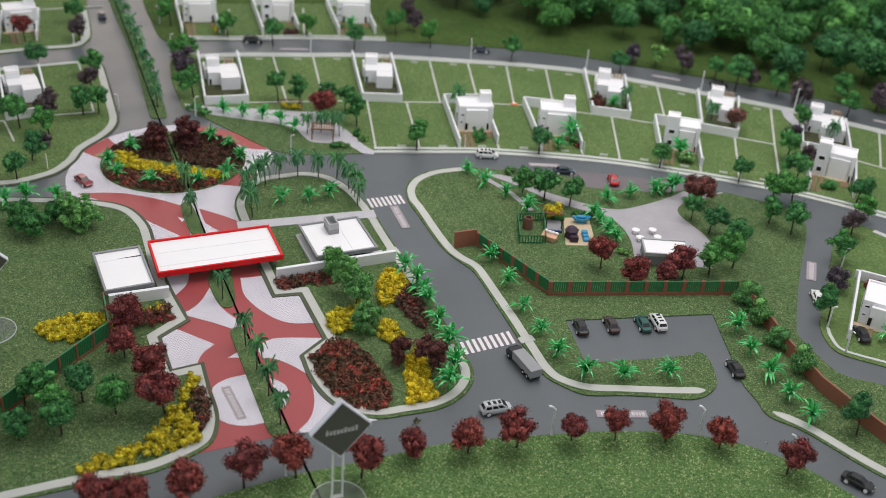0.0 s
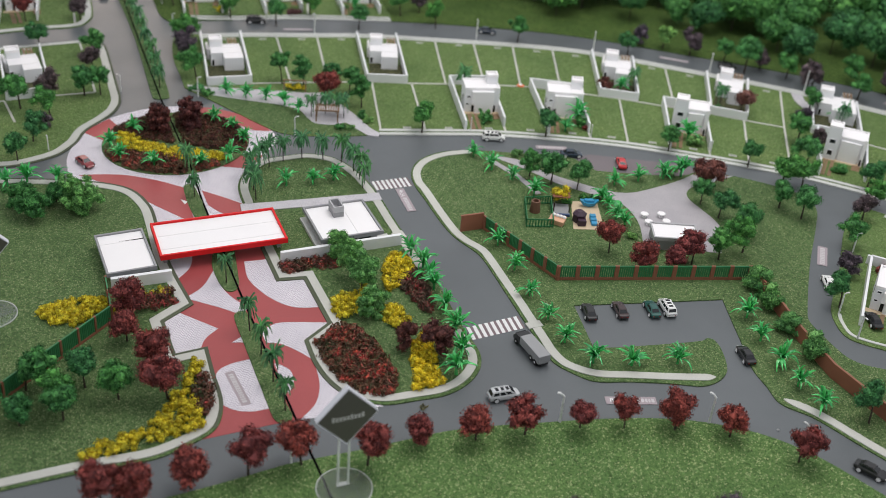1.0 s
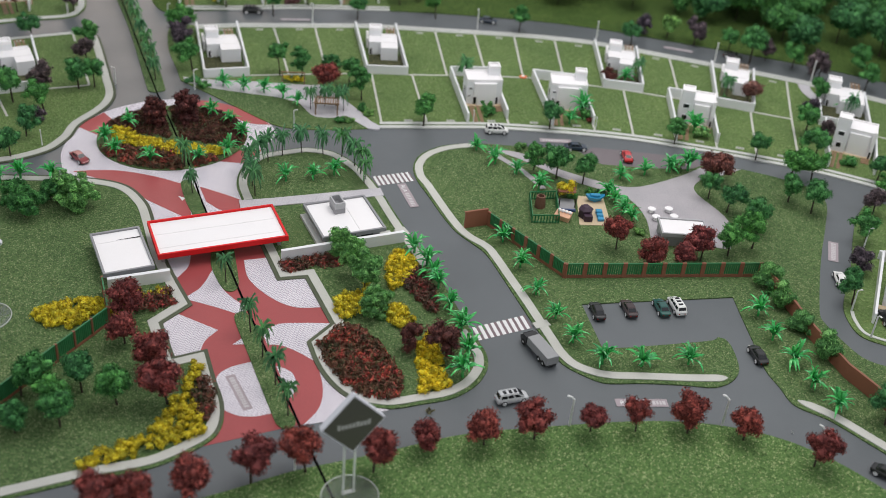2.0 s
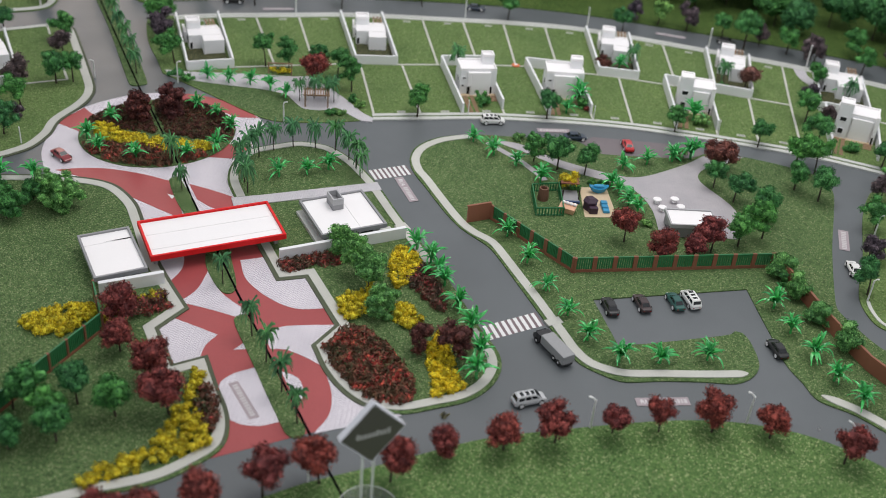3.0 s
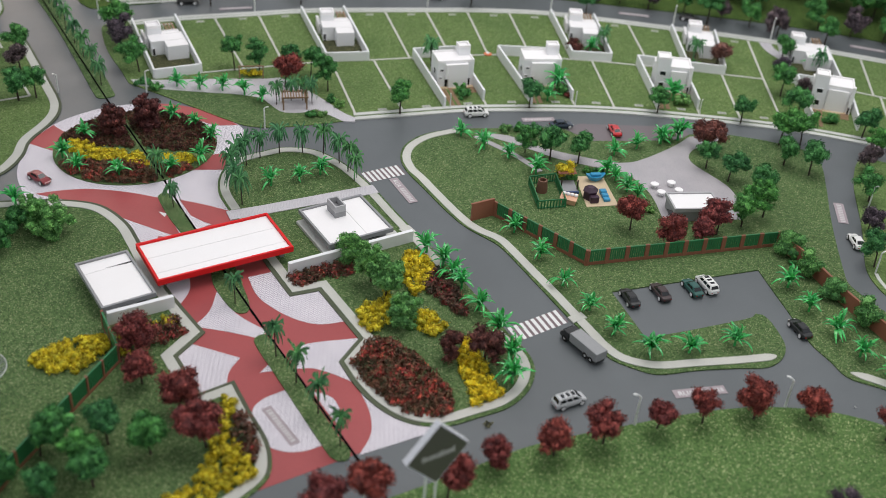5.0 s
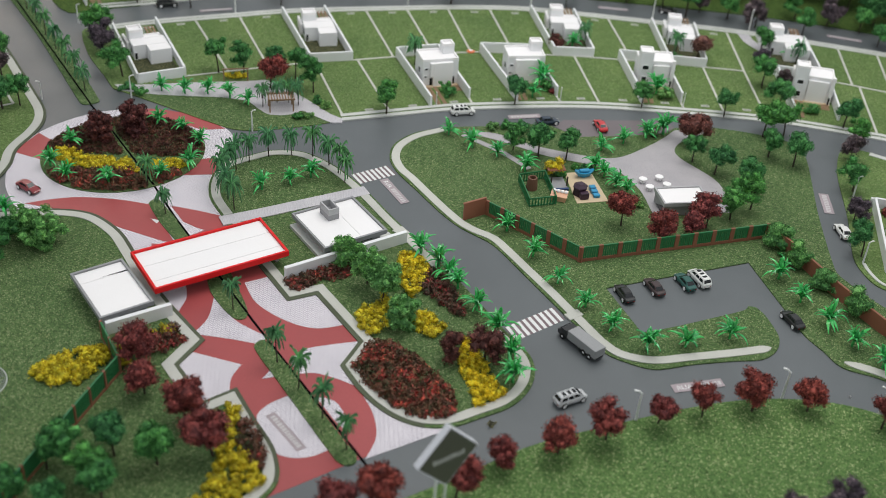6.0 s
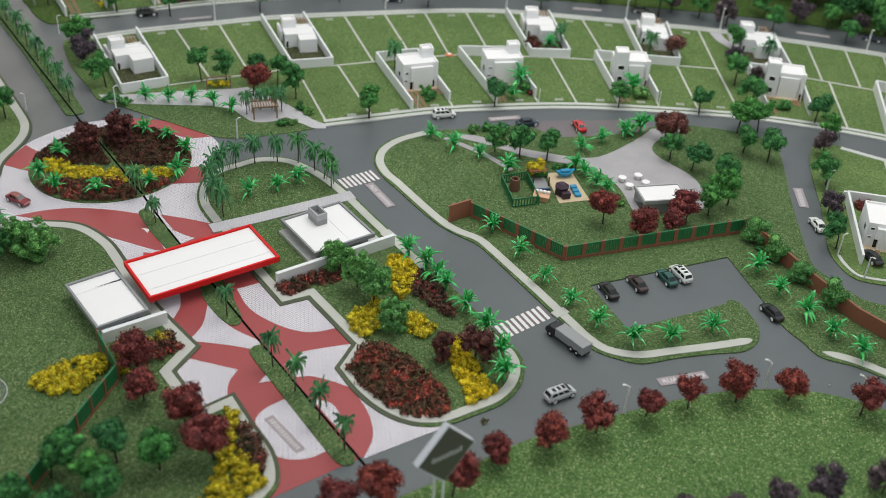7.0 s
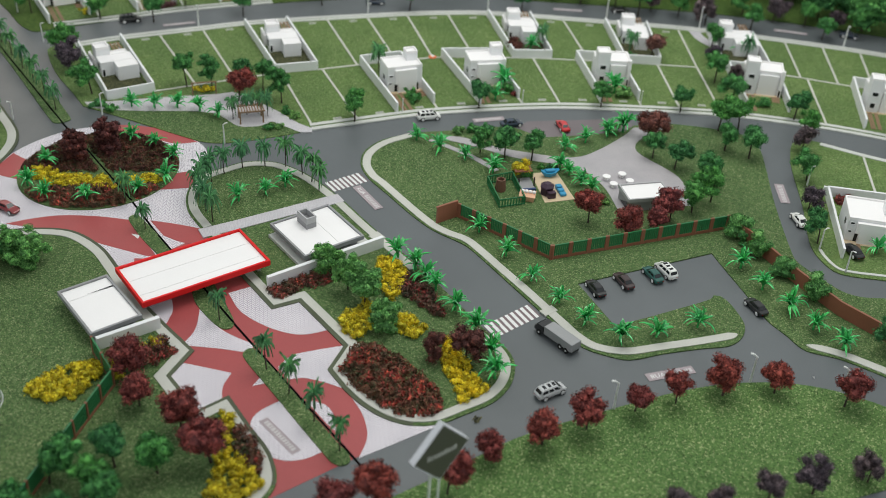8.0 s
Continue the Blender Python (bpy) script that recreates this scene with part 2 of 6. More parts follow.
def prism(bm, outline, z0, z1):
    lo = [bm.verts.new((p[0], p[1], z0)) for p in outline]
    hi = [bm.verts.new((p[0], p[1], z1)) for p in outline]
    area = sum(outline[i - 1][0] * outline[i][1] - outline[i][0] * outline[i - 1][1] for i in range(len(outline)))
    f = bm.faces.new(hi if area > 0 else hi[::-1])
    f.normal_update()
    bmesh.ops.triangulate(bm, faces=[f])
    k = len(outline)
    for i in range(k):
        q = (lo[i], lo[(i + 1) % k], hi[(i + 1) % k], hi[i])
        bm.faces.new(q if area > 0 else q[::-1])
    return bm


def shifted(line, d):
    """The line moved to its left by d, with corners kept at full width."""
    out = []
    k = len(line)
    for i in range(k):
        p = Vector(line[i])
        d0 = (p - Vector(line[i - 1])).normalized() if i else (Vector(line[1]) - p).normalized()
        d1 = (Vector(line[i + 1]) - p).normalized() if i < k - 1 else d0
        n0, n1 = Vector((-d0.y, d0.x)), Vector((-d1.y, d1.x))
        n = (n0 + n1)
        n = n.normalized() if n.length > 1e-6 else n0
        out.append(p + n * d / max(0.45, n.dot(n0)))
    return out


def ribbon(bm, line, a, b, z0, z1):
    """A band between a and b metres to the left of a line, from z0 up to z1."""
    la, lb = shifted(line, a), shifted(line, b)
    pts = [Vector(p) for p in line]

    def clear(i):
        """Whether both offset points lie a full width away from the whole line."""
        if i in (0, len(pts) - 1):
            return True
        for o, d in ((la[i], abs(a)), (lb[i], abs(b))):
            for p, q in zip(pts, pts[1:]):
                u = max(0.0, min(1.0, (o - p).dot(q - p) / max(1e-9, (q - p).length_squared)))
                if (o - p.lerp(q, u)).length < d * 0.95:
                    return False
        return True

    rows = []
    for i, (p, q) in enumerate(zip(la, lb)):
        if not clear(i):
            continue
        rows.append([bm.verts.new((p.x, p.y, z0)), bm.verts.new((p.x, p.y, z1)), bm.verts.new((q.x, q.y, z1)), bm.verts.new((q.x, q.y, z0))])
    for r, s in zip(rows, rows[1:]):
        for i in range(3):
            bm.faces.new((r[i], s[i], s[i + 1], r[i + 1]))
    bm.faces.new(rows[0])
    bm.faces.new(rows[-1][::-1])
    bmesh.ops.recalc_face_normals(bm, faces=bm.faces[:])
    return bm


def box(bm, x0, x1, y0, y1, z0, z1, bevel=0.0):
    r = bmesh.ops.create_cube(bm, size=1.0, matrix=Matrix.LocRotScale(((x0 + x1) / 2, (y0 + y1) / 2, (z0 + z1) / 2), None, (x1 - x0, y1 - y0, z1 - z0)))
    if bevel:
        es = list({e for v in r["verts"] for e in v.link_edges})
        bmesh.ops.bevel(bm, geom=es, offset=bevel, segments=1, affect="EDGES")
    return bm


def boxed(*dims, bevel=0.0):
    return box(bmesh.new(), *dims, bevel=bevel)


def tube(bm, pts, r0, r1, seg=6):
    """A tapered round stem through 3D points."""
    rings = []
    k = len(pts)
    for i, p in enumerate(pts):
        p = Vector(p)
        d = (Vector(pts[min(i + 1, k - 1)]) - Vector(pts[max(i - 1, 0)])).normalized()
        side = d.cross(Vector((0.3, 1, 0.1))).normalized()
        up = d.cross(side)
        r = r0 + (r1 - r0) * i / max(1, k - 1)
        rings.append([bm.verts.new(p + (side * math.cos(a) + up * math.sin(a)) * r) for a in (2 * math.pi * j / seg for j in range(seg))])
    for a, b in zip(rings, rings[1:]):
        for j in range(seg):
            bm.faces.new((a[j], a[(j + 1) % seg], b[(j + 1) % seg], b[j]))
    bm.faces.new(rings[0][::-1])
    bm.faces.new(rings[-1])
    bmesh.ops.recalc_face_normals(bm, faces=bm.faces[:])
    return bm


def lathe(bm, profile, seg=16, cx=0.0, cy=0.0):
    """A turned shape from (radius, height) pairs."""
    rings = [[bm.verts.new((cx + r * math.cos(a), cy + r * math.sin(a), z)) for a in (2 * math.pi * j / seg for j in range(seg))] for r, z in profile]
    for a, b in zip(rings, rings[1:]):
        for j in range(seg):
            bm.faces.new((a[j], a[(j + 1) % seg], b[(j + 1) % seg], b[j]))
    bm.faces.new(rings[0][::-1])
    bm.faces.new(rings[-1])
    bmesh.ops.recalc_face_normals(bm, faces=bm.faces[:])
    return bm


def from_arrays(name, verts, faces, mat):
    me = bpy.data.meshes.new(name)
    me.from_pydata((np.array(verts) * S).tolist(), [], faces)
    me.materials.append(mat)
    return me


def inside(p, poly):
    x, y, hit = p[0], p[1], False
    for i in range(len(poly)):
        (x1, y1), (x2, y2) = poly[i - 1][:2], poly[i][:2]
        if (y1 > y) != (y2 > y) and x < (x2 - x1) * (y - y1) / (y2 - y1) + x1:
            hit = not hit
    return hit


TOP = 0.16   # upper side of the turf islands above the road board

# ---- ground, roads and turf islands ----
M_FLOOR = board("room_floor", (0.42, 0.41, 0.4), 0.45)
M_SKIRT = plain("table_skirt", (0.5, 0.5, 0.5), 0.5, 0.05, 20, 0.05)
thing("ground", boxed(-1500, 1500, -1500, 1500, -92.0, -90.0), M_FLOOR, "plain grey floor of the show room", "floor", kind="structure")
table = root("display_table", "large grey display table that carries the model", "table")
part("tabletop", boxed(-152, 95, -116, 218, -5.0, -0.6), M_SKIRT, table)
for x0, x1, y0, y1 in ((-148, 91, -112, -108), (-148, 91, 210, 214), (-148, -144, -108, 210), (87, 91, -108, 210)):
    part("side_panel", boxed(x0, x1, y0, y1, -90.0, -5.0), M_SKIRT, table)
thing("road", boxed(-150, 93, -114, 216, -0.6, 0.0), M_ROAD, "smooth dark grey sprayed road board of the model", "road", kind="structure")


def island(name, outline, label, mat=None, top=TOP):
    return thing(name, prism(bmesh.new(), outline, -0.3, top), mat or M_GRASS, label, "lawn", kind="structure")


def footway(line, a, b, label="pale grey concrete footway along the lawn edge", z=TOP + 0.1, mat=None, narrow=(0, 0)):
    """A band of footway; narrow gives how many rows at its start and end run to a point."""
    bm = ribbon(bmesh.new(), line, a, b, 0.05, z)
    vs = list(bm.verts)
    rows = [vs[i:i + 4] for i in range(0, len(vs), 4)]
    for group, n in ((rows, narrow[0]), (rows[::-1], narrow[1])):
        for k in range(n):
            u = 1 - 0.92 * (1 - k / n) ** 1.5
            for i, j in ((0, 3), (1, 2)):
                mid = (group[k][i].co + group[k][j].co) / 2
                group[k][i].co, group[k][j].co = mid.lerp(group[k][i].co, u), mid.lerp(group[k][j].co, u)
    return thing("footway", bm, mat or M_WALK, label, "footway", kind="structure")


def edging(line, a, b, label="narrow dark turf edge between the footway and the road, its shade painted in"):
    return thing("trim", ribbon(bmesh.new(), line, a, b, 0.02, TOP + 0.02), M_EDGING, label, "edging", kind="structure")


# park island with the playground and the car park notch
PARK = [(-21.0, 34.8), (-26.2, 31.9), (-28.9, 27.7), (-29.1, 23.4), (-27.5, 19.4), (-24.4, 15.1), (-20.1, 9.2), (-17.0, 5.8), (-12.8, 2.8), (-11.0, 0.7), (-6.6, -5.8), (-2.9, -11.3), (-0.2, -15.2), (2.6, -19.0), (5.6, -20.5), (8.6, -21.1), (13.2, -19.5), (18.2, -18.1), (22.0, -17.2), (24.1, -15.2), (24.9, -12.4), (23.9, -8.3), (22.9, -6.6), (21.9, -6.4, 1), (21.2, -7.4), (16.5, -9.9), (10.9, -12.7), (7.3, -14.2, 1), (3.2, -5.4, 1), (23.5, 3.9, 1), (25.0, -1.0), (26.4, -5.4), (28.2, -11.3), (30.1, -14.4), (31.9, -17.3), (36.2, -18.8), (46.1, -24.6), (93.0, -43.1, 1), (93.0, -10.5, 1), (46.4, -5.0), (42.7, -4.9), (40.2, -3.6), (35.9, 2.5)]
PARK += [(35.5, 5.4), (36.0, 18.0), (37.1, 29.9), (37.4, 36.6), (35.5, 40.7), (30.0, 42.5), (23.6, 43.3, 1), (16.8, 41.9, 1), (14.7, 39.7), (8.3, 37.6),
         (0.4, 35.7, 1), (-3.9, 38.6, 1), (-8.1, 38.5), (-13.4, 36.8)]
park = spline(PARK, 6, True)
island("park_lawn", park, "speckled green turf island of the park and playground")
PARK_WALK = [(-21.6, 33.9), (-25.6, 31.0), (-27.9, 27.4), (-28.2, 23.6), (-26.9, 20.2), (-25.3, 18.2), (-22.2, 13.8), (-19.3, 9.8), (-17.0, 7.0), (-15.0, 5.4), (-12.2, 3.8), (-10.1, 1.1),
             (-7.2, -3.1), (-4.4, -7.1), (-2.2, -10.4), (0.6, -14.6), (2.4, -17.2), (4.6, -19.0), (8.4, -19.5), (13.0, -18.2), (18.1, -16.7), (22.0, -15.4), (23.5, -14.8)]
footway(spline(PARK_WALK, 5), -0.64, 0.64, narrow=(0, 4))
edge = spline([(31.9, -17.3), (36.2, -18.8), (46.1, -24.6), (93.0, -43.1, 1)], 8)
footway(edge, 0.4, 1.7, narrow=(4, 0))
thing("parking_bay", prism(bmesh.new(), [(-3.5, 38.8), (0.5, 35.8), (8.3, 37.7), (14.6, 39.8), (16.8, 42.0), (15.5, 44.4), (-1.8, 41.4)], 0.0, 0.035), M_BAY,
      "dull rose parking bay beside the curved road", "parking bay", kind="structure")

# gate island with the half-moon lawn, the right gatehouse and the flower garden
GATE_R = [(-50.4, 2.9), (-53.3, 7.5), (-54.4, 12.3), (-53.6, 17.1), (-49.9, 20.6), (-46.9, 22.5), (-42.4, 22.7), (-38.2, 20.4), (-35.0, 17.5), (-31.4, 13.3), (-26.7, 6.8), (-22.1, 0.8), (-18.8, -3.5), (-14.7, -9.3), (-10.1, -16.2), (-7.0, -20.3), (-6.1, -23.3), (-6.7, -26.9), (-8.8, -30.2), (-12.2, -32.6), (-15.3, -34.5), (-18.4, -35.0), (-21.2, -34.3), (-24.0, -32.5), (-26.6, -29.8), (-29.2, -26.05, 1), (-27.65, -21.4, 1), (-34.35, -12.85, 1), (-37.7, -14.7, 1), (-40.4, -11.1), (-43.7, -6.7), (-47.6, -1.3)]
gate_r = spline(GATE_R, 6, True)
island("gate_lawn", gate_r, "green turf island beside the gate drive")
footway(spline(GATE_R[:13], 6), -0.35, -1.6)
footway(spline(GATE_R[14:32], 6) + [Vector((-49.7, 2.1))], -0.55, -1.75)
edging(spline(GATE_R[21:32], 6), 0.03, -0.5)
thing("footway", ribbon(bmesh.new(), [(-50.2, 1.6), (-45.7, 4.2), (-33.4, 11.9), (-31.3, 13.2)], -1.15, 1.15, 0.05, TOP + 0.12), M_PATH, "pale paved path across the half-moon lawn", "footway", kind="structure")

# left island with the left gatehouse
GATE_L = [(-150.0, -23.0, 1), (-100.0, -7.4), (-88.5, -3.8), (-79.7, -0.7), (-73.1, 0.9), (-68.0, 0.6), (-63.2, -2.7), (-59.9, -6.9), (-55.2, -13.6), (-51.0, -18.5), (-46.0, -23.8, 1), (-47.8, -28.7, 1), (-43.4, -34.3, 1), (-40.3, -31.6, 1), (-37.1, -36.3), (-33.9, -40.9), (-32.8, -45.3), (-34.6, -49.1), (-37.4, -52.5), (-42.9, -56.3), (-50.3, -62.1), (-60.7, -70.2), (-79.3, -85.2, 1), (-110.0, -110.0, 1), (-150.0, -110.0, 1)]
gate_l = spline(GATE_L, 6, True)
island("left_lawn", gate_l, "wide green turf island left of the gate drive")
footway(spline(GATE_L[1:22], 6), -0.5, -1.75)
edging(spline(GATE_L[1:17], 6), 0.03, -0.45)

# lots between the two curved streets
LOT_S = [(-77.3, 37.8), (-67.4, 33.4), (-55.9, 28.2), (-51.4, 28.0), (-44.1, 30.8), (-38.0, 33.9), (-28.8, 37.7), (-19.4, 41.4), (-5.1, 45.0), (5.0, 46.7), (15.3, 47.3), (25.4, 47.5), (36.4, 47.1), (51.6, 44.4), (62.3, 41.3), (93.0, 32.5)]
LOT_N = [(93.0, 72.3), (67.1, 80.1), (54.4, 82.9), (34.6, 86.4), (16.4, 87.6), (-7.9, 88.6), (-21.5, 86.5), (-31.5, 83.9), (-54.4, 77.2), (-66.5, 71.9), (-78.6, 66.4), (-86.0, 62.1)]
block = spline(LOT_S, 5) + spline(LOT_N, 5) + spline([(-88.5, 61.5), (-89.7, 58.4), (-85.5, 49.6), (-80.4, 42.4)], 4)
island("lot_block", block, "olive green turf block divided into house lots", M_LOT)
kerb_s = spline(LOT_S[5:], 6)
kerb_n = spline(LOT_N, 6)
for line in (kerb_s, kerb_n):
    thing("kerb", ribbon(bmesh.new(), line, -0.05, 0.9, 0.0, TOP + 0.06), M_KERB, "pale concrete kerb along the lots", "kerb", kind="structure")
    thing("footway", ribbon(bmesh.new(), line, 1.25, 2.1, 0.05, TOP + 0.12), M_KERB, "pale narrow footway in front of the lots", "footway", kind="structure")

FAR = [(-135.0, 122.0, 1), (-111.3, 87.0), (-107.1, 80.8), (-102.3, 74.5), (-98.3, 69.0), (-95.1, 66.3), (-93.3, 66.6), (-91.2, 68.2), (-81.6, 73.2), (-69.8, 79.5), (-52.3, 86.5), (-34.2, 91.8), (-13.2, 95.7), (11.8, 95.7),
       (35.9, 94.8), (55.3, 92.1), (93.0, 82.4, 1), (93.0, 216.0, 1), (-150.0, 216.0, 1), (-150.0, 144.0, 1)]
FAR_B = [(-91.6, 68.6), (-81.6, 73.2), (-69.8, 79.5), (-52.3, 86.5)]
island("far_field", spline(FAR, 6, True), "dull dark green field running to the wood", M_FIELD)
far_kerb = spline(FAR_B, 6)
thing("kerb", ribbon(bmesh.new(), far_kerb, -0.05, 0.9, 0.0, TOP + 0.06), M_KERB, "pale concrete kerb along the far lots", "kerb", kind="structure")
thing("footway", ribbon(bmesh.new(), far_kerb, 1.3, 2.0, 0.05, TOP + 0.12), M_KERB, "pale narrow footway in front of the far lots", "footway", kind="structure")
thing("far_lots", prism(bmesh.new(), [(-92.1, 71.1), (-84.9, 74.4), (-76.9, 78.5), (-69.8, 82.0), (-62.3, 85.3), (-52.9, 88.8), (-64.0, 107.0), (-103.0, 87.6)], 0.1, TOP + 0.04), M_LOT,
      "olive green turf of the far house lots", "lawn", kind="structure")

sheet_pts = [(-76.6, 38.2), (-67.4, 33.8), (-55.8, 28.6), (-51.5, 28.3), (-44.3, 31.1), (-38.9, 33.8), (-43.8, 35.9), (-49.7, 37.5), (-54.5, 37.8), (-59.6, 39.4), (-67.4, 39.0), (-75.5, 39.0)]
thing("small_park_lawn", prism(bmesh.new(), spline(sheet_pts, 5, True), 0.1, TOP + 0.02), M_GRASS, "speckled green turf of the small park", "lawn", kind="structure")

# left blocks
LEFT_A = [(-150.0, -16.5, 1), (-104.4, -2.8), (-90.5, -1.0), (-84.7, 5.2), (-83.8, 10.8), (-84.6, 15.5), (-83.9, 20.8), (-83.9, 24.5), (-85.1, 28.3), (-88.5, 33.4), (-99.2, 48.4), (-101.5, 50.3), (-104.5, 50.0), (-116.8, 40.0), (-150.0, 13.0, 1)]
island("left_block", spline(LEFT_A, 6, True), "olive green turf block left of the avenue", M_LOT)
footway(spline(LEFT_A[1:13], 6), 0.4, 1.7)
edging(spline(LEFT_A[1:13], 6), -0.03, 0.36)
thing("kerb", ribbon(bmesh.new(), spline(LEFT_A[12:], 4), -0.05, 1.0, 0.0, TOP + 0.06), M_KERB, "pale concrete kerb along the side street", "kerb", kind="structure")
LEFT_B = [(-150.0, 20.5, 1), (-121.2, 46.1), (-116.4, 50.4), (-110.9, 54.3), (-109.1, 57.1), (-110.1, 62.4), (-118.4, 75.4), (-124.3, 84.6), (-150.0, 124.0, 1)]
island("left_block", spline(LEFT_B, 6, True), "olive green turf block beyond the side street", M_LOT)
thing("kerb", ribbon(bmesh.new(), spline(LEFT_B[:8], 6)[:-6], 0.3, 1.6, 0.0, TOP + 0.08), M_KERB, "pale concrete kerb round the corner lot", "kerb", kind="structure")

# block right of the side road
RIGHT = [(48.8, 39.5), (45.2, 40.2), (43.2, 37.6), (41.5, 30.3), (40.4, 18.4), (38.9, 8.0), (39.3, 4.0), (41.3, 0.5), (47.8, -0.6), (59.8, -2.1), (93.0, -5.8, 1), (93.0, 23.5, 1), (58.6, 34.9)]
island("right_block", spline(RIGHT, 6, True), "olive green turf block of the right-hand houses", M_LOT)
thing("kerb", ribbon(bmesh.new(), spline(RIGHT[5:11], 6)[3:], 0.75, 1.25, 0.0, TOP + 0.1), M_KERB, "pale concrete kerb round the corner house", "kerb", kind="structure")
thing("kerb", ribbon(bmesh.new(), spline([RIGHT[11], RIGHT[12], RIGHT[0]], 6), 0.1, 1.1, 0.0, TOP + 0.08), M_KERB, "pale concrete kerb along the right-hand lots", "kerb", kind="structure")

# front lawn that swells towards the edge of the table
FRONT = [(-98.0, -114.0, 1), (-66.0, -85.5), (-46.0, -68.0), (-28.6, -53.3), (-22.7, -48.0), (-18.9, -45.3), (-15.8, -43.1), (-12.3, -40.5), (-5.9, -35.9), (3.8, -31.1), (13.8, -26.7), (21.5, -24.5), (29.2, -24.1), (35.9, -25.8),
         (42.9, -29.6), (49.0, -33.4), (50.8, -35.6), (47.0, -37.2), (34.5, -41.4), (31.5, -42.6), (20.0, -47.2), (5.0, -52.2), (-12.0, -60.0), (-30.0, -78.0), (-50.0, -114.0, 1)]
front_lawn = spline(FRONT, 6, True)
island("front_lawn", front_lawn, "fresh green turf lawn at the front edge", M_FRONT)

# ---- gate drive and roundabout paving ----
def sheet(name, outline, z, mat, label):
    return thing(name, prism(bmesh.new(), outline, 0.0, z), mat, label, "paving", kind="structure")


RING_C = (-69.6, 18.2)
sheet("roundabout_paving", spline([(-84.0, 9.9), (-85.0, 12.4), (-85.0, 15.3), (-83.6, 21.2), (-80.7, 25.9), (-76.6, 29.6), (-70.7, 31.8), (-64.6, 31.9), (-60.3, 30.6), (-56.0, 28.1),
      (-53.8, 24.7), (-53.6, 18.9), (-49.5, 1.9, 1), (-56.0, -4.9, 1), (-63.7, -5.0), (-78.0, -0.8, 1), (-82.2, 5.2)], 6, True), 0.03, M_PAVE, "white herringbone block paving round the roundabout")
REDS = [[(-85.0, 15.0, 1), (-83.5, 21.2, 1), (-79.4, 18.4, 1), (-80.4, 13.6, 1)],
        [(-72.0, 31.4, 1), (-69.1, 32.1), (-64.7, 31.9), (-60.3, 30.5), (-55.9, 27.9, 1), (-59.4, 27.0), (-63.2, 28.0), (-69.3, 26.8, 1)],
        [(-53.8, 19.1, 1), (-57.4, 17.6), (-59.9, 12.6, 1), (-53.9, 14.0, 1)],
        [(-78.0, 1.6, 1), (-75.0, 3.2), (-71.1, 4.5), (-65.7, 4.8), (-60.9, 4.3, 1), (-55.2, -4.2, 1), (-56.6, -4.3, 1), (-59.3, -3.4), (-62.3, -2.4, 1), (-64.4, -1.6), (-68.0, 0.6), (-73.1, 1.0)],
        [(-58.1, 4.5, 1), (-54.0, 3.9), (-50.0, 3.0, 1), (-47.6, -1.3, 1), (-52.3, -0.6), (-55.3, 0.8, 1)]]
for r in REDS:
    sheet("red_paving", spline(r, 6, True), 0.055, M_RED, "matt red painted paving of the roundabout")
sheet("roundabout_paving", [(-63.9, -3.6), (-60.6, -7.6), (-55.4, -13.9), (-51.3, -18.6), (-48.0, -14.0), (-55.0, -4.6)], 0.024, M_PAVE, "white herringbone block paving beside the canopy")
sheet("drive_paving", [(-58.3, -4.4), (-48.2, 1.7), (-41.7, -6.8), (-26.6, -11.7), (-24.0, -27.2), (-16.0, -34.2), (-24.4, -40.4), (-35.7, -49.1), (-47.4, -45.7), (-51.0, -26.6)], 0.028, M_RED,
      "matt red painted paving of the gate drive")
WHITES = [[(-53.8, -15.3, 1), (-52.0, -12.3), (-50.4, -15.6), (-50.6, -19.2, 1)],
          [(-47.7, -22.8, 1), (-46.7, -19.6), (-47.0, -14.9, 1), (-43.6, -19.2), (-38.9, -22.0, 1), (-39.1, -23.6, 1), (-42.9, -23.1)],
          [(-43.9, -11.7, 1), (-40.9, -9.8, 1), (-37.3, -14.4, 1), (-33.2, -10.2, 1), (-28.9, -17.8, 1), (-33.2, -19.5), (-37.3, -18.5), (-41.5, -15.6)],
          [(-48.7, -29.0, 1), (-47.0, -26.1, 1), (-40.7, -27.5, 1), (-41.3, -30.0), (-40.9, -32.7, 1), (-43.8, -34.9, 1)],
          [(-35.3, -26.0, 1), (-33.7, -23.5), (-26.6, -20.8, 1), (-28.8, -25.9, 1), (-26.3, -29.5, 1), (-29.3, -28.3), (-31.9, -27.7), (-33.7, -28.1, 1)],
          ]
WHITES += [
          [(-37.0, -36.2), (-36.4, -34.0), (-34.1, -31.8, 1), (-28.4, -39.9, 1), (-30.2, -41.1), (-32.4, -41.5), (-34.7, -40.5)],
          [(-26.2, -30.1, 1), (-21.1, -33.9, 1), (-15.6, -34.8, 1), (-24.2, -40.6, 1), (-23.5, -37.1), (-24.3, -33.6)],
          [(-37.8, -29.6, 1), (-37.0, -27.6, 1), (-36.3, -29.0, 1)],
          [(-31.1, -31.7, 1), (-29.9, -31.8), (-28.6, -32.4), (-27.4, -34.4), (-27.2, -36.5, 1), (-28.5, -35.1)]]
for w in WHITES:
    sheet("white_paving", spline(w, 6, True), 0.055, M_PAVE, "white herringbone block paving in the red drive")

sheet("white_paving", [(-59.9, 0.8), (-58.6, 0.6), (-58.7, -0.3)], 0.075, M_PAINT, "small white arrow painted on the red paving")

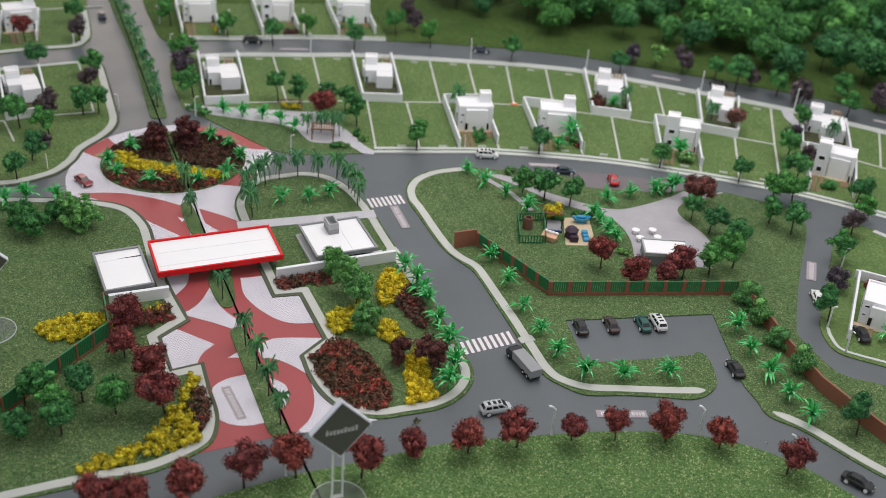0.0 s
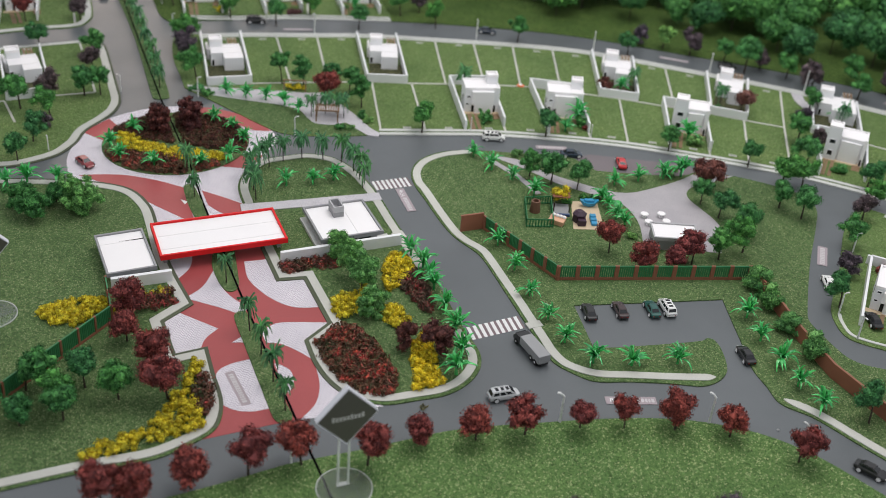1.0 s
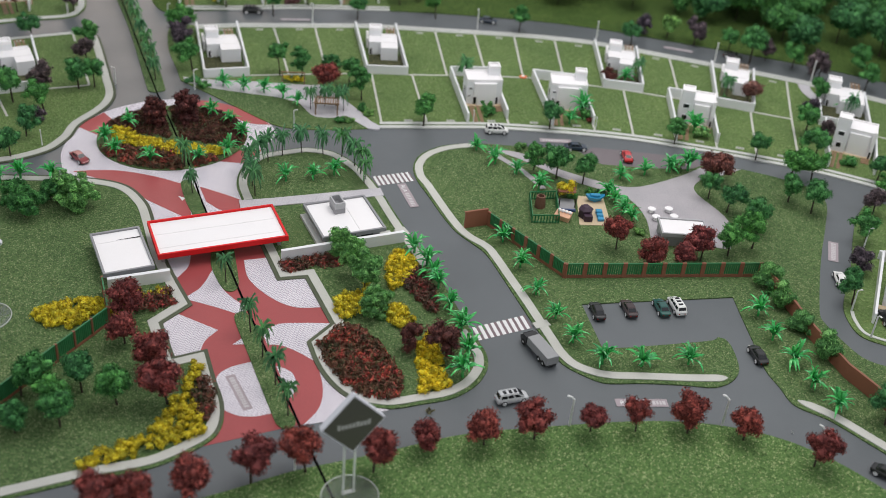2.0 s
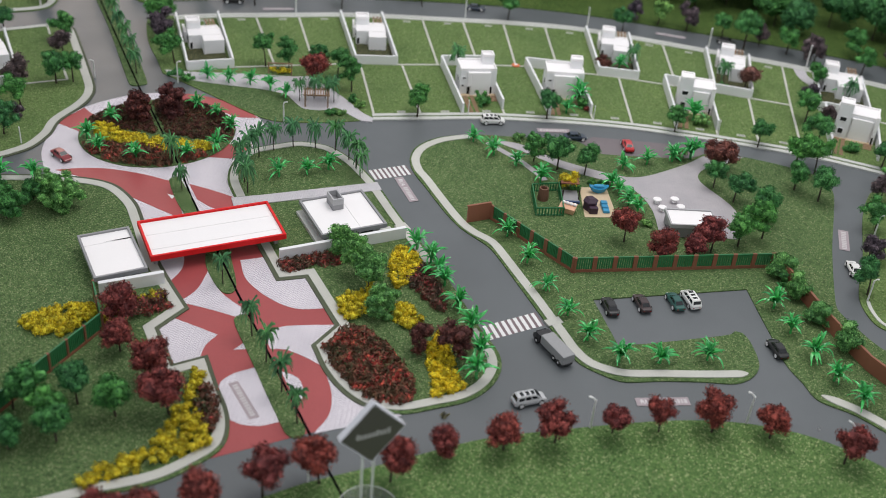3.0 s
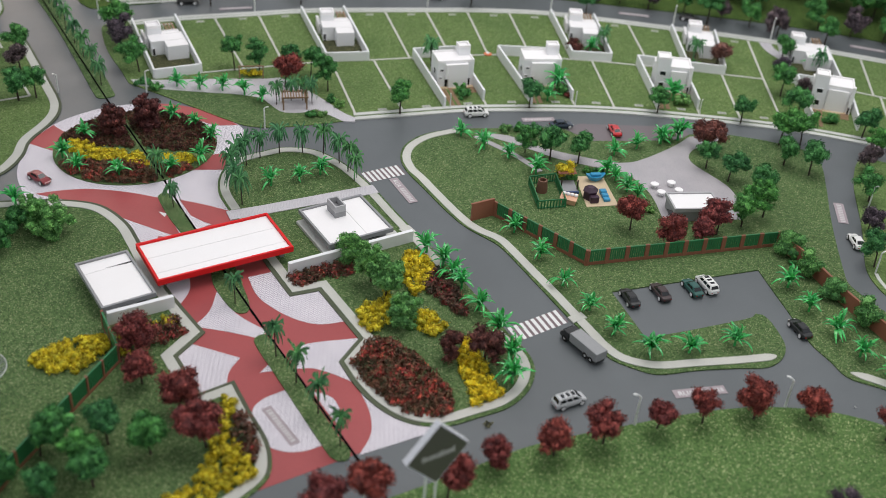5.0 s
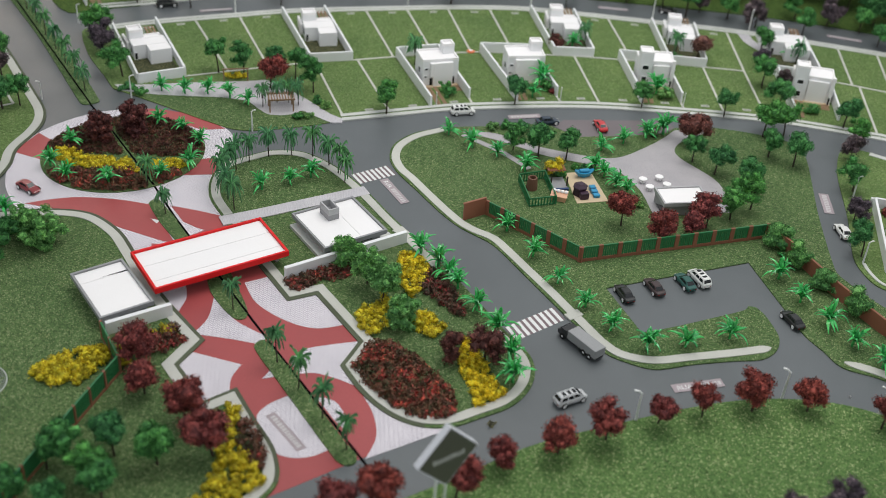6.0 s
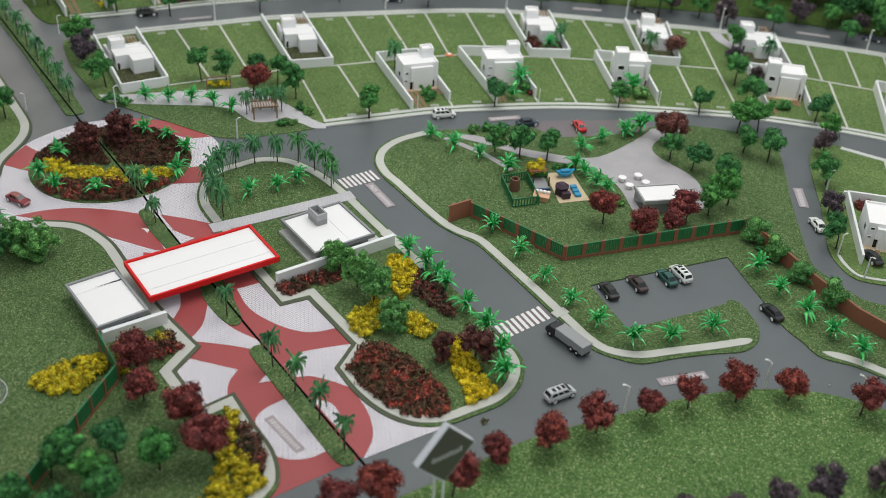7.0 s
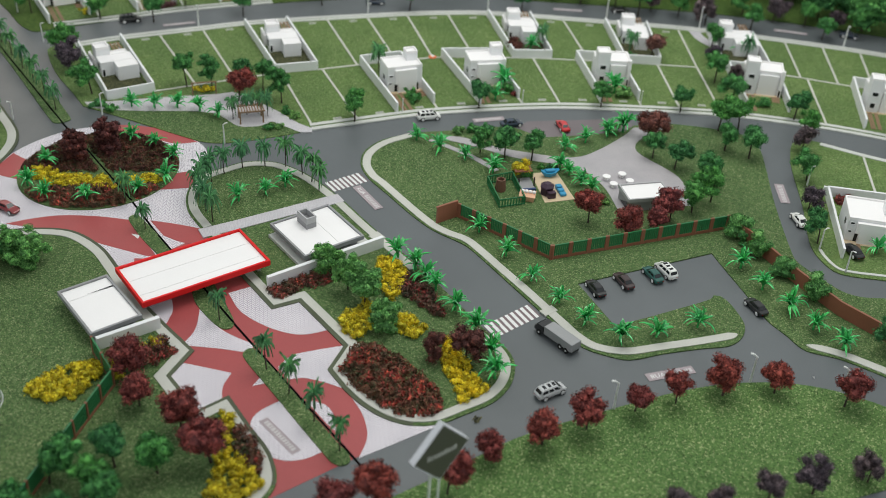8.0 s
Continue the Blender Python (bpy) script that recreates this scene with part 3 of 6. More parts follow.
# planted centre and medians
RING_M = (-69.0, 17.7)
RING = [(RING_M[0] + 12.2 * math.cos(a) * 0.788 - 11.3 * math.sin(a) * 0.616, RING_M[1] + 12.2 * math.cos(a) * 0.616 + 11.3 * math.sin(a) * 0.788) for a in (2 * math.pi * i / 48 for i in range(48))]
island("roundabout_bed", RING, "round turf bed in the middle of the roundabout")
MEDIANS = [[(-49.3, -10.2, 1), (-47.8, -14.1), (-45.1, -17.7), (-43.2, -19.3), (-42.1, -18.8), (-42.4, -16.9), (-46.4, -9.4, 1)],
           [(-39.9, -24.2), (-38.9, -22.8), (-35.9, -26.3), (-26.8, -38.4), (-25.3, -40.2), (-25.2, -41.4), (-26.2, -41.9), (-27.4, -41.2), (-35.9, -29.8)],
           [(-61.2, 4.4), (-60.9, 5.5), (-60.0, 5.5), (-53.4, -2.6), (-49.5, -7.8, 1), (-51.6, -8.2, 1), (-55.6, -3.3), (-58.4, 0.1)],
           [(-80.7, 31.8), (-79.3, 31.5), (-78.0, 33.2), (-93.8, 55.9), (-116.2, 85.0), (-143.0, 123.0, 1), (-145.8, 122.0, 1), (-118.1, 83.7), (-97.2, 55.9)]]
for m in MEDIANS:
    island("median", spline(m, 6, True), "narrow turf median strip in the drive")

# the black gap where two boards of the model meet
GAP = [(-144.4, 122.4), (-91.7, 49.3), (-79.7, 32.5), (-77.8, 30.4), (-66.8, 15.6), (-62.5, 10.1), (-55.0, -0.8), (-47.0, -11.4), (-42.8, -17.1), (-39.4, -21.4), (-32.3, -30.8), (-24.9, -40.4), (-17.7, -49.7), (-1.9, -69.9)]
beds = [RING, front_lawn] + [spline(m, 6, True) for m in MEDIANS]
run, low = [], None
steps = [Vector(a).lerp(Vector(b), k / 40) for a, b in zip(GAP, GAP[1:]) for k in range(40)]
for p in steps + [None]:
    on_bed = p is not None and any(inside(p, o) for o in beds)
    if run and (p is None or on_bed != low):
        if len(run) > 1:
            thing("board_joint", ribbon(bmesh.new(), [run[0], run[-1]], -0.14, 0.14, 0.0, TOP + 0.02 if low else 0.085), M_BLACK, "black gap where two boards of the model meet", "joint", kind="structure")
        run = run[-1:]
    low = on_bed
    run.append(p)

# plaza and paths in the park
PLAZA = [(-18.5, 33.8, 1), (-13.4, 34.3), (-9.7, 32.5), (-5.1, 30.9), (1.8, 29.5), (4.8, 29.4), (7.5, 30.5), (11.0, 33.8), (14.4, 37.7), (16.6, 40.9, 1), (23.4, 43.1, 1), (20.9, 40.3), (17.0, 36.6),
         (16.0, 33.7), (16.9, 31.3), (22.0, 24.8), (22.7, 16.6, 1), (10.9, 14.4, 1), (9.6, 20.2), (7.6, 24.2), (5.0, 26.6), (1.6, 27.1), (-4.9, 28.5), (-9.2, 30.5), (-13.2, 32.2)]
sheet("plaza_paving", spline(PLAZA, 5, True), TOP + 0.045, M_PLAZA, "lilac grey block paving of the plaza and path")
thing("footway", ribbon(bmesh.new(), [(-18.3, 32.8), (-12.0, 28.5), (-8.2, 24.8), (-7.5, 23.8)], -0.5, 0.5, 0.1, TOP + 0.07), M_PLAZA, "grey paved branch path to the playground", "footway", kind="structure")
sheet("path_paving", spline([(-77.4, 39.1, 1), (-73.0, 39.9), (-66.5, 41.9), (-60.6, 43.5), (-55.8, 44.8), (-53.4, 45.8, 1), (-50.0, 43.9), (-46.1, 40.9), (-43.0, 38.2), (-40.5, 35.8), (-38.1, 34.4, 1), (-38.0, 33.1, 1), (-39.9, 32.9), (-41.7, 33.9), (-43.6, 35.0), (-45.1, 35.9), (-46.4, 34.5), (-48.3, 33.7), (-50.3, 33.7), (-51.9, 35.0), (-53.2, 36.3), (-54.6, 37.5), (-58.5, 38.0), (-64.2, 37.4), (-70.4, 36.9), (-75.9, 37.2, 1)], 5, True),
      TOP + 0.045, M_PATH, "pale grey paved path along the small park")
sheet("path_paving", spline([(33.0, 85.8, 1), (35.5, 85.4, 1), (36.1, 81.5), (38.6, 77.8), (38.5, 75.2, 1), (36.5, 76.8), (34.1, 80.6)], 5, True), TOP + 0.045, M_PATH, "pale grey paved passage between the lots")

thing("footway", prism(bmesh.new(), [(-26.4, 3.2), (-25.2, 4.6), (-23.9, 3.1), (-24.9, 2.0)], 0.05, TOP + 0.13), M_WALK, "pale step of footway beside the gate wall", "footway", kind="structure")
thing("footway", prism(bmesh.new(), [(-2.5, -12.2), (-1.7, -13.2), (0.0, -11.8), (-0.8, -10.8)], 0.05, TOP + 0.13), M_WALK, "pale step of footway at the crossing", "footway", kind="structure")

# crossings: white bars on the road
M_STRIP = board("crossing_mauve", (0.17, 0.12, 0.13), 0.5)


def crossing(a, b, c, n):
    a, b, c = Vector(a), Vector(b), Vector(c)
    r = root("zebra_crossing", "white striped zebra crossing painted on the road", "crossing", kind="structure")
    part("bed_strip", prism(bmesh.new(), [a, b, b + (c - a), c], 0.0, 0.012), M_STRIP, r, "dull mauve strip between the stripes")
    for i in range(n):
        p, q = a.lerp(b, (i + 0.12) / n), a.lerp(b, (i + 0.66) / n)
        part("stripe", prism(bmesh.new(), [p, q, q + (c - a), p + (c - a)], 0.0, 0.03), M_PAINT, r)


crossing((-32.6, 15.1), (-27.5, 18.8), (-34.3, 17.5), 8)
crossing((-8.5, -18.1), (-2.3, -12.9), (-10.0, -15.7), 9)

# street name plates let into the road, their small print kept as bars
def name_plate(a, b, width, word=""):
    a, b = Vector(a), Vector(b)
    d = (b - a).normalized()
    long = (b - a).length
    r = root("name_plate", "dusky street name plate lying on the road", "name plate", "street name plates", at((a.x + b.x) / 2, (a.y + b.y) / 2, 0, math.degrees(math.atan2(d.y, d.x))))
    part("plate", boxed(-long / 2, long / 2, -width / 2, width / 2, 0.05, 0.08), M_PLATE, r)
    rng = random.Random(int(a.x * 10))
    x = -long * 0.42
    if word:
        cu = bpy.data.curves.new("word", "FONT")
        cu.body, cu.size, cu.extrude = word, width * 0.72 * S, 0.012 * S
        ob = new("word", cu)
        me = bpy.data.meshes.new_from_object(ob)
        bpy.data.objects.remove(ob)
        me.materials.append(M_PAINT)
        ob = share("word", me, r, pose(x * S, -width * 0.25 * S, 0.085 * S))
        x += width * 1.75
    while x < long * 0.42:
        w = rng.uniform(0.22, 0.46)
        part("print_bar", boxed(x, x + w, -width * 0.24, width * 0.24, 0.08, 0.1), M_BARS, r)
        x += w + 0.14


name_plate((-29.3, 17.0), (-25.35, 10.95), 1.4, word="RUA")
name_plate((10.3, -24.3), (16.5, -22.2), 1.4, word="RUA")
name_plate((38.1, 24.8), (37.9, 19.1), 1.5)
name_plate((-35.7, -35.2), (-31.2, -40.2), 1.2)
name_plate((-11.1, 40.5), (-5.8, 42.1), 1.3)
name_plate((-71.6, 72.4), (-65.9, 74.8), 1.0)
name_plate((5.9, 92.1), (12.0, 92.0), 1.1)
name_plate((51.7, 87.8), (58.3, 86.5), 1.1)

# ---- lot lines and lot number bars ----
SF = [(-38.3, 35.5), (-30.8, 38.3), (-24.1, 41.2), (-17.3, 43.9), (-9.7, 46.0), (-2.4, 47.7), (4.3, 48.8), (11.9, 49.4), (19.0, 49.7), (25.9, 49.9), (33.2, 49.6)]
SR = [(-46.2, 54.5), (-38.8, 56.7), (-32.1, 59.7), (-24.8, 62.6), (-17.1, 65.0), (-8.4, 66.2), (0.4, 66.9), (8.7, 67.5), (16.6, 67.3), (24.4, 67.1), (32.0, 67.0)]
NF = [(-85.0, 60.9), (-78.0, 64.6), (-71.3, 67.8), (-63.7, 71.3), (-56.2, 74.6), (-48.4, 77.1), (-40.4, 79.5), (-32.5, 81.7), (-24.5, 83.8), (-16.2, 85.4), (-8.2, 86.4), (0.4, 86.6), (7.6, 86.0), (15.9, 85.4), (24.3, 84.9), (31.1, 84.4)]
NR = [(-73.7, 40.3), (-66.8, 44.4), (-60.1, 47.5), (-53.8, 50.8), (-47.0, 54.2), (-39.8, 56.6), (-32.7, 59.5), (-25.5, 62.1), (-18.8, 64.5), (-11.0, 66.2), (-3.4, 66.6), (3.9, 67.4), (11.1, 67.8), (17.9, 67.3), (24.8, 67.2), (32.0, 67.0)]


def lot_line(a, b, w=0.38):
    thing("lot_line", ribbon(bmesh.new(), [a, b], -w / 2, w / 2, 0.1, TOP + 0.09), M_LINE, "pale strip marking the edge of a lot", "lot line", "lot lines", kind="structure")


for a, b in list(zip(SF, SR)) + list(zip(NF, NR))[1:]:
    lot_line(a, b)
thing("lot_line", ribbon(bmesh.new(), [NR[1], NR[4], NR[5], SR[3], SR[4], SR[6], SR[8], SR[10]], -0.19, 0.19, 0.1, TOP + 0.1), M_LINE, "pale strip along the backs of the lots", "lot line", "lot lines", kind="structure")
RIGHT_LINES = [((52.4, 81.3), (51.6, 65.0)), ((59.7, 80.0), (58.3, 63.0)), ((66.8, 77.9), (64.7, 61.5)), ((52.8, 65.0), (51.6, 46.6)), ((45.5, 66.5), (51.5, 65.0)), ((51.5, 65.0), (58.3, 63.1)), ((58.3, 63.1), (68.2, 60.7)), ((55.0, 36.0), (53.3, 22.9)), ((-103.0, 19.8), (-97.0, 13.6)), ((-110.0, 14.6), (-103.1, 20.0)), ((-97.1, 24.9), (-90.8, 29.4)), ((-90.8, 29.4), (-93.9, 33.6)), ((-104.7, 48.0), (-102.7, 45.3)), ((-111.0, 56.9), (-114.1, 61.7)), ((-109.9, 58.4), (-111.6, 61.0)), ((-84.9, 74.8), (-90.8, 89.3)), ((-77.2, 78.9), (-83.2, 93.9)), ((-69.9, 82.4), (-75.9, 97.4)), ((-128.8, 70.4), (-117.0, 79.0))]
for a, b in RIGHT_LINES:
    lot_line(a, b)


M_TAG = plain("lot_tag", (0.4, 0.43, 0.34), 0.7, 0.1, 60, 0.1)


def number_bars(p, d):
    ang = math.degrees(math.atan2(d[1], d[0]))
    r = root("lot_number", "small pale lot number lying on the turf", "lot number", "lot numbers", at(p[0], p[1], TOP, ang))
    part("plate", boxed(-0.75, 0.75, -0.4, 0.4, -0.02, 0.05), M_TAG, r)
    for x in (-0.4, 0.12):
        part("print_bar", boxed(x, x + 0.3, -0.26, 0.26, 0.05, 0.07), M_GREY, r)


for line, back in ((SF, SR), (NF, NR)):
    for i in range(len(line) - 1):
        a, b = Vector(line[i]), Vector(line[i + 1])
        c, d = (a + b) / 2, (b - a)
        inward = (Vector(back[i]) - a).normalized()
        c = c + inward * 1.3 + d * 0.1
        number_bars(c, d)

# ---- houses ----
M_SOIL = turf("yard_soil", (0.03, 0.035, 0.02), (0.07, 0.078, 0.042), (0.17, 0.16, 0.09), 700.0, 0.3, 0.86)


def roofed(parent, x0, x1, y0, y1, h, rim=0.35, wall=None, name="body", z0=TOP):
    """A card volume with a low parapet round a flat white roof."""
    body = part(name, boxed(x0, x1, y0, y1, z0, h - rim, bevel=0.03), wall or M_WALL, parent)
    bm = bmesh.new()
    t = 0.22
    box(bm, x0, x1, y0, y0 + t, h - rim + 0.001, h)
    box(bm, x0, x1, y1 - t, y1, h - rim + 0.001, h)
    box(bm, x0, x0 + t, y0 + t, y1 - t, h - rim + 0.001, h)
    box(bm, x1 - t, x1, y0 + t, y1 - t, h - rim + 0.001, h)
    part("parapet", bm, M_WHITE, body)
    part("roof", boxed(x0 + t + 0.01, x1 - t - 0.01, y0 + t + 0.01, y1 - t - 0.01, h - rim + 0.002, h - rim + 0.06), M_WHITE, body, "flat white roof")
    return body


def window(parent, x0, x1, y, z0, z1, side=-1, name="window"):
    """A dark pane in a thin frame on a wall that faces the y axis."""
    w = part(name, boxed(x0, x1, y + side * 0.05, y + 0.02, z0, z1), M_DARK, parent, "dark pane")
    bm = bmesh.new()
    for a in ((x0 - 0.08, x1 + 0.08, z1, z1 + 0.08), (x0 - 0.08, x1 + 0.08, z0 - 0.08, z0), (x0 - 0.08, x0, z0, z1), (x1, x1 + 0.08, z0, z1)):
        box(bm, a[0], a[1], y + side * 0.09, y + 0.02, a[2], a[3])
    part("frame", bm, M_WALL, w)


def side_window(parent, x, y0, y1, z0, z1):
    part("window", boxed(x - 0.05, x + 0.02, y0, y1, z0, z1), M_DARK, parent, "dark pane")


def boundary(parent, line, h, a=0.0, b=0.36):
    for p, q in zip(line, line[1:]):
        bm = ribbon(bmesh.new(), [p, q], -a - 0.18, b - 0.18, 0.1, TOP + h)
        part("boundary_wall", bm, M_WALL, parent)


def local_of(a, b):
    a, b = Vector(a), Vector(b)
    ang = math.atan2((b - a).y, (b - a).x)
    c, s = math.cos(ang), math.sin(ang)
    def to_local(p):
        d = Vector(p) - a
        return Vector((d.x * c + d.y * s, -d.x * s + d.y * c))
    return to_local, (b - a).length, math.degrees(ang), a


def planks(parent, x0, x1, y0, y1, n, along_y=True):
    for i in range(n):
        if along_y:
            w = (x1 - x0) / n
            part("plank", boxed(x0 + i * w + 0.04, x0 + (i + 1) * w - 0.04, y0, y1, TOP - 0.05, TOP + 0.07), M_WOOD, parent)
        else:
            w = (y1 - y0) / n
            part("plank", boxed(x0, x1, y0 + i * w + 0.04, y0 + (i + 1) * w - 0.04, TOP - 0.05, TOP + 0.07), M_WOOD, parent)


def town_house(a, b, c, d, kind=0, wall_h=1.95, front=8.1, deep=4.5, h=5.0):
    """A two-storey house with its street front at the edge a-b; c and d are the back corners."""
    loc, w, ang, o = local_of(a, b)
    label = ("white two-storey card house with a roof tower and walled yard", "white card house with a tall windowed front tower and walled yard")[kind]
    r = root("house", label, "house", "town houses", at(o.x, o.y, 0, ang))
    A, B, C, D = loc(a), loc(b), loc(c), loc(d)
    boundary(r, [A.lerp(D, 0.02), D, C, B.lerp(C, 0.1)], wall_h)
    lean = (D.x - A.x) / max(1.0, D.y - A.y)
    x0 = A.x + lean * (front + 1) + 0.95
    x1 = x0 + w - 0.85
    y0, y1 = front, front + deep
    if kind == 0:
        body = roofed(r, x0, x1, y0, y1, h)
        tw = roofed(r, x1 - 2.2, x1 - 0.12, y0 + 2.4, y0 + 4.35, h + 1.55, 0.4, name="tower", z0=h - 0.3)
        pw0, pw1 = x0 + 1.3, x1 - 1.15
        panel = bmesh.new()
        box(panel, pw0 + 0.55, pw1, y0 - 0.6, y0, TOP, h - 0.55, bevel=0.03)
        box(panel, pw0, pw0 + 0.55, y0 - 0.6, y0, TOP + 1.7, h - 0.55, bevel=0.03)
        part("front_panel", panel, M_WHITE, r)
        window(body, x0 + 0.4, x0 + 0.95, y0, 3.1, 3.4)
        window(body, x0 + 0.3, x0 + 0.75, y0, 1.7, 1.95)
        part("door", boxed(pw0 + 0.02, pw0 + 0.5, y0 - 0.06, y0 + 0.02, TOP, TOP + 1.35), M_DARK, body, "dark doorway")
        part("door", boxed(pw1 + 0.1, pw1 + 0.5, y0 - 0.06, y0 + 0.02, TOP, TOP + 1.35), M_DARK, body, "dark doorway")
        side_window(body, x0, y0 + 1.6, y0 + 2.4, 2.0, 2.8)
    else:
        tw = roofed(r, x0, x0 + 2.3, y0 - 0.6, y0 + 2.0, h + 1.7, 0.3, name="tower")
        window(tw, x0 + 0.6, x0 + 1.6, y0 - 0.6, 3.4, 4.1)
        window(tw, x0 + 0.7, x0 + 1.5, y0 - 0.6, TOP + 0.9, TOP + 1.8)
        body = roofed(r, x0 + 2.3, x1, y0, y1, h - 0.2)
        roofed(r, x0, x0 + 2.3, y0 + 2.02, y1, h - 0.5, name="wing")
        part("fin", boxed(x1 - 0.55, x1 + 0.05, y0 - 0.7, y0 + 0.02, TOP, h + 0.25, bevel=0.03), M_WHITE, r, "tall white fin wall")
        part("front_panel", boxed(x0 + 2.6, x1 - 0.9, y0 - 0.35, y0, TOP, h - 0.9, bevel=0.03), M_WHITE, r)
        part("door", boxed(x1 - 0.5, x1 - 0.2, y0 - 0.75, y0 - 0.69, TOP, TOP + 1.3), M_DARK, r, "dark doorway")
    planks(r, x0 + 0.1 + 0.35, x0 + 1.0 + 0.35, 0.8, y0 - 0.8, 2)
    planks(r, x0 + 1.5 + 0.2, x0 + 2.2 + 0.2, 0.8, y0 - 0.8, 1)
    planks(r, x1 - 1.5, x1 - 0.1, y0 - 3.0, y0 - 0.8, 4, False)
    part("yard", boxed(x0 - 0.6, x1, y0 - 1.0, y0, TOP - 0.1, TOP + 0.04), M_MAT, r, "sand-coloured terrace")
    return r


def garden_house(a, b, c, d, wall_h=1.75):
    """A house seen from its walled garden: a-b is the garden wall, c and d lie on its street."""
    loc, w, ang, o = local_of(a, b)
    r = root("house", "white two-storey card house with a walled back garden", "house", "garden houses", at(o.x, o.y, 0, ang))
    A, B, C, D = loc(a), loc(b), loc(c), loc(d)
    boundary(r, [D.lerp(A, 0.04), A, B, C.lerp(B, 0.04)], wall_h)
    lean = ((D.x - A.x) + (C.x - B.x)) / 2 / max(1.0, D.y - A.y)
    x0, x1 = 1.2 + lean * 9, w - 0.85 + lean * 9
    body = roofed(r, x0, x1, 9.0, 12.0, 2.8, 0.1)
    roofed(r, x0 + 2.3, x1, 6.3, 8.98, 2.78, 0.08, name="wing")
    roofed(r, x0 + 0.05, x0 + 2.55, 12.02, 14.5, 4.35, 0.45, name="tower")
    roofed(r, x0 + 2.6, x1 + 0.1, 12.02, 15.4, 1.9, 0.2, name="porch")
    part("fin", boxed(x0 - 0.45, x0 - 0.02, 12.0, 16.0, TOP, 2.2), M_WHITE, r, "white side wall")
    side_window(body, x0, 10.0, 11.2, 0.9, 2.1)
    window(body, x0 + 0.2, x0 + 0.6, 9.0, TOP + 0.1, TOP + 1.3, name="garden_door")
    for i in range(3):
        part("slat", boxed(x1 - 1.9 + i * 0.65, x1 - 1.55 + i * 0.65, 15.45, 18.6, 1.72, 1.86), M_WOOD, r, "brown pergola slat")
    part("beam", boxed(x1 - 2.0, x1 - 0.1, 18.3, 18.55, 1.55, 1.71), M_WALL, r)
    for x in (x1 - 1.95, x1 - 0.3):
        part("post", boxed(x, x + 0.2, 18.32, 18.53, TOP - 0.05, 1.55), M_WALL, r)
    part("yard", boxed(0.4, w - 0.4, 0.6, 8.9, TOP - 0.1, TOP + 0.05), M_SOIL, r, "dark planted yard")
    return r


for i, k in ((2, 0), (4, 0), (7, 1)):
    town_house(SF[i], SF[i + 1], SR[i + 1], SR[i], k)
town_house((38.0, 49.5), (45.7, 48.4), (46.7, 65.7), (37.8, 66.7), 1)
town_house((58.0, 45.1), (65.5, 43.8), (68.2, 60.5), (60.7, 62.8), 1)
town_house((42.6, 4.0), (50.8, 2.6), (54.7, 20.6), (45.0, 22.0), 0, 1.7, 5.6, 6.4, 4.2)
town_house((-92.6, 69.6), (-85.5, 73.4), (-95.6, 90.1), (-102.9, 86.9), 0, front=9.2)
town_house((-77.6, 77.8), (-70.4, 81.2), (-80.0, 98.0), (-87.4, 94.6), 1, front=9.0)
town_house((-62.5, 84.8), (-54.8, 87.7), (-64.0, 105.0), (-71.8, 101.8), 0, front=8.6)
town_house((-123.4, 48.9), (-117.6, 53.6), (-125.9, 67.9), (-131.7, 63.2), 0)
for i in (0, 4, 10, 13):
    garden_house(NR[i], NR[i + 1], NF[i + 1], NF[i])
garden_house((37.0, 66.9), (45.9, 66.8), (45.6, 82.6), (37.0, 84.2))
garden_house((-102.9, 20.4), (-97.2, 25.3), (-110.0, 42.2), (-116.0, 38.0))
thing("boundary_wall", ribbon(bmesh.new(), [(44.5, 22.4), (54.2, 20.7), (74.2, 17.7)], -0.2, 0.2, 0.1, TOP + 1.4), M_WALL, "low white wall between two lots", "wall", kind="structure")


# ---- gate buildings ----
M_RIMG = plain("rim_grey", (0.27, 0.275, 0.285), 0.5, 0.06, 50, 0.1)


def frame_at(cx, cy, ang):
    return at(cx, cy, 0, ang)


def tray_roof(parent, x, y, z0, z1, rim, m_rim, m_top, sink=0.35, label="flat white roof", cuts=(0.0, 0.2, 0.62, 1.0), across=False):
    """A flat roof sunk inside a raised rim, laid in sheets with open seams."""
    bm = bmesh.new()
    box(bm, -x, x, -y, -y + rim, z0, z1)
    box(bm, -x, x, y - rim, y, z0, z1)
    box(bm, -x, -x + rim, -y + rim, y - rim, z0, z1)
    box(bm, x - rim, x, -y + rim, y - rim, z0, z1)
    f = part("rim", bm, m_rim, parent)
    span = (x if across else y) - rim
    wide = (y if across else x) - rim - 0.003
    for u, w in zip(cuts, cuts[1:]):
        a, b = -span + 2 * span * u + 0.025, -span + 2 * span * w - 0.025
        dims = (a, b, -wide, wide) if across else (-wide, wide, a, b)
        part("roof_sheet", boxed(*dims, z0 + 0.05, z1 - sink), m_top, parent, label)
    return f


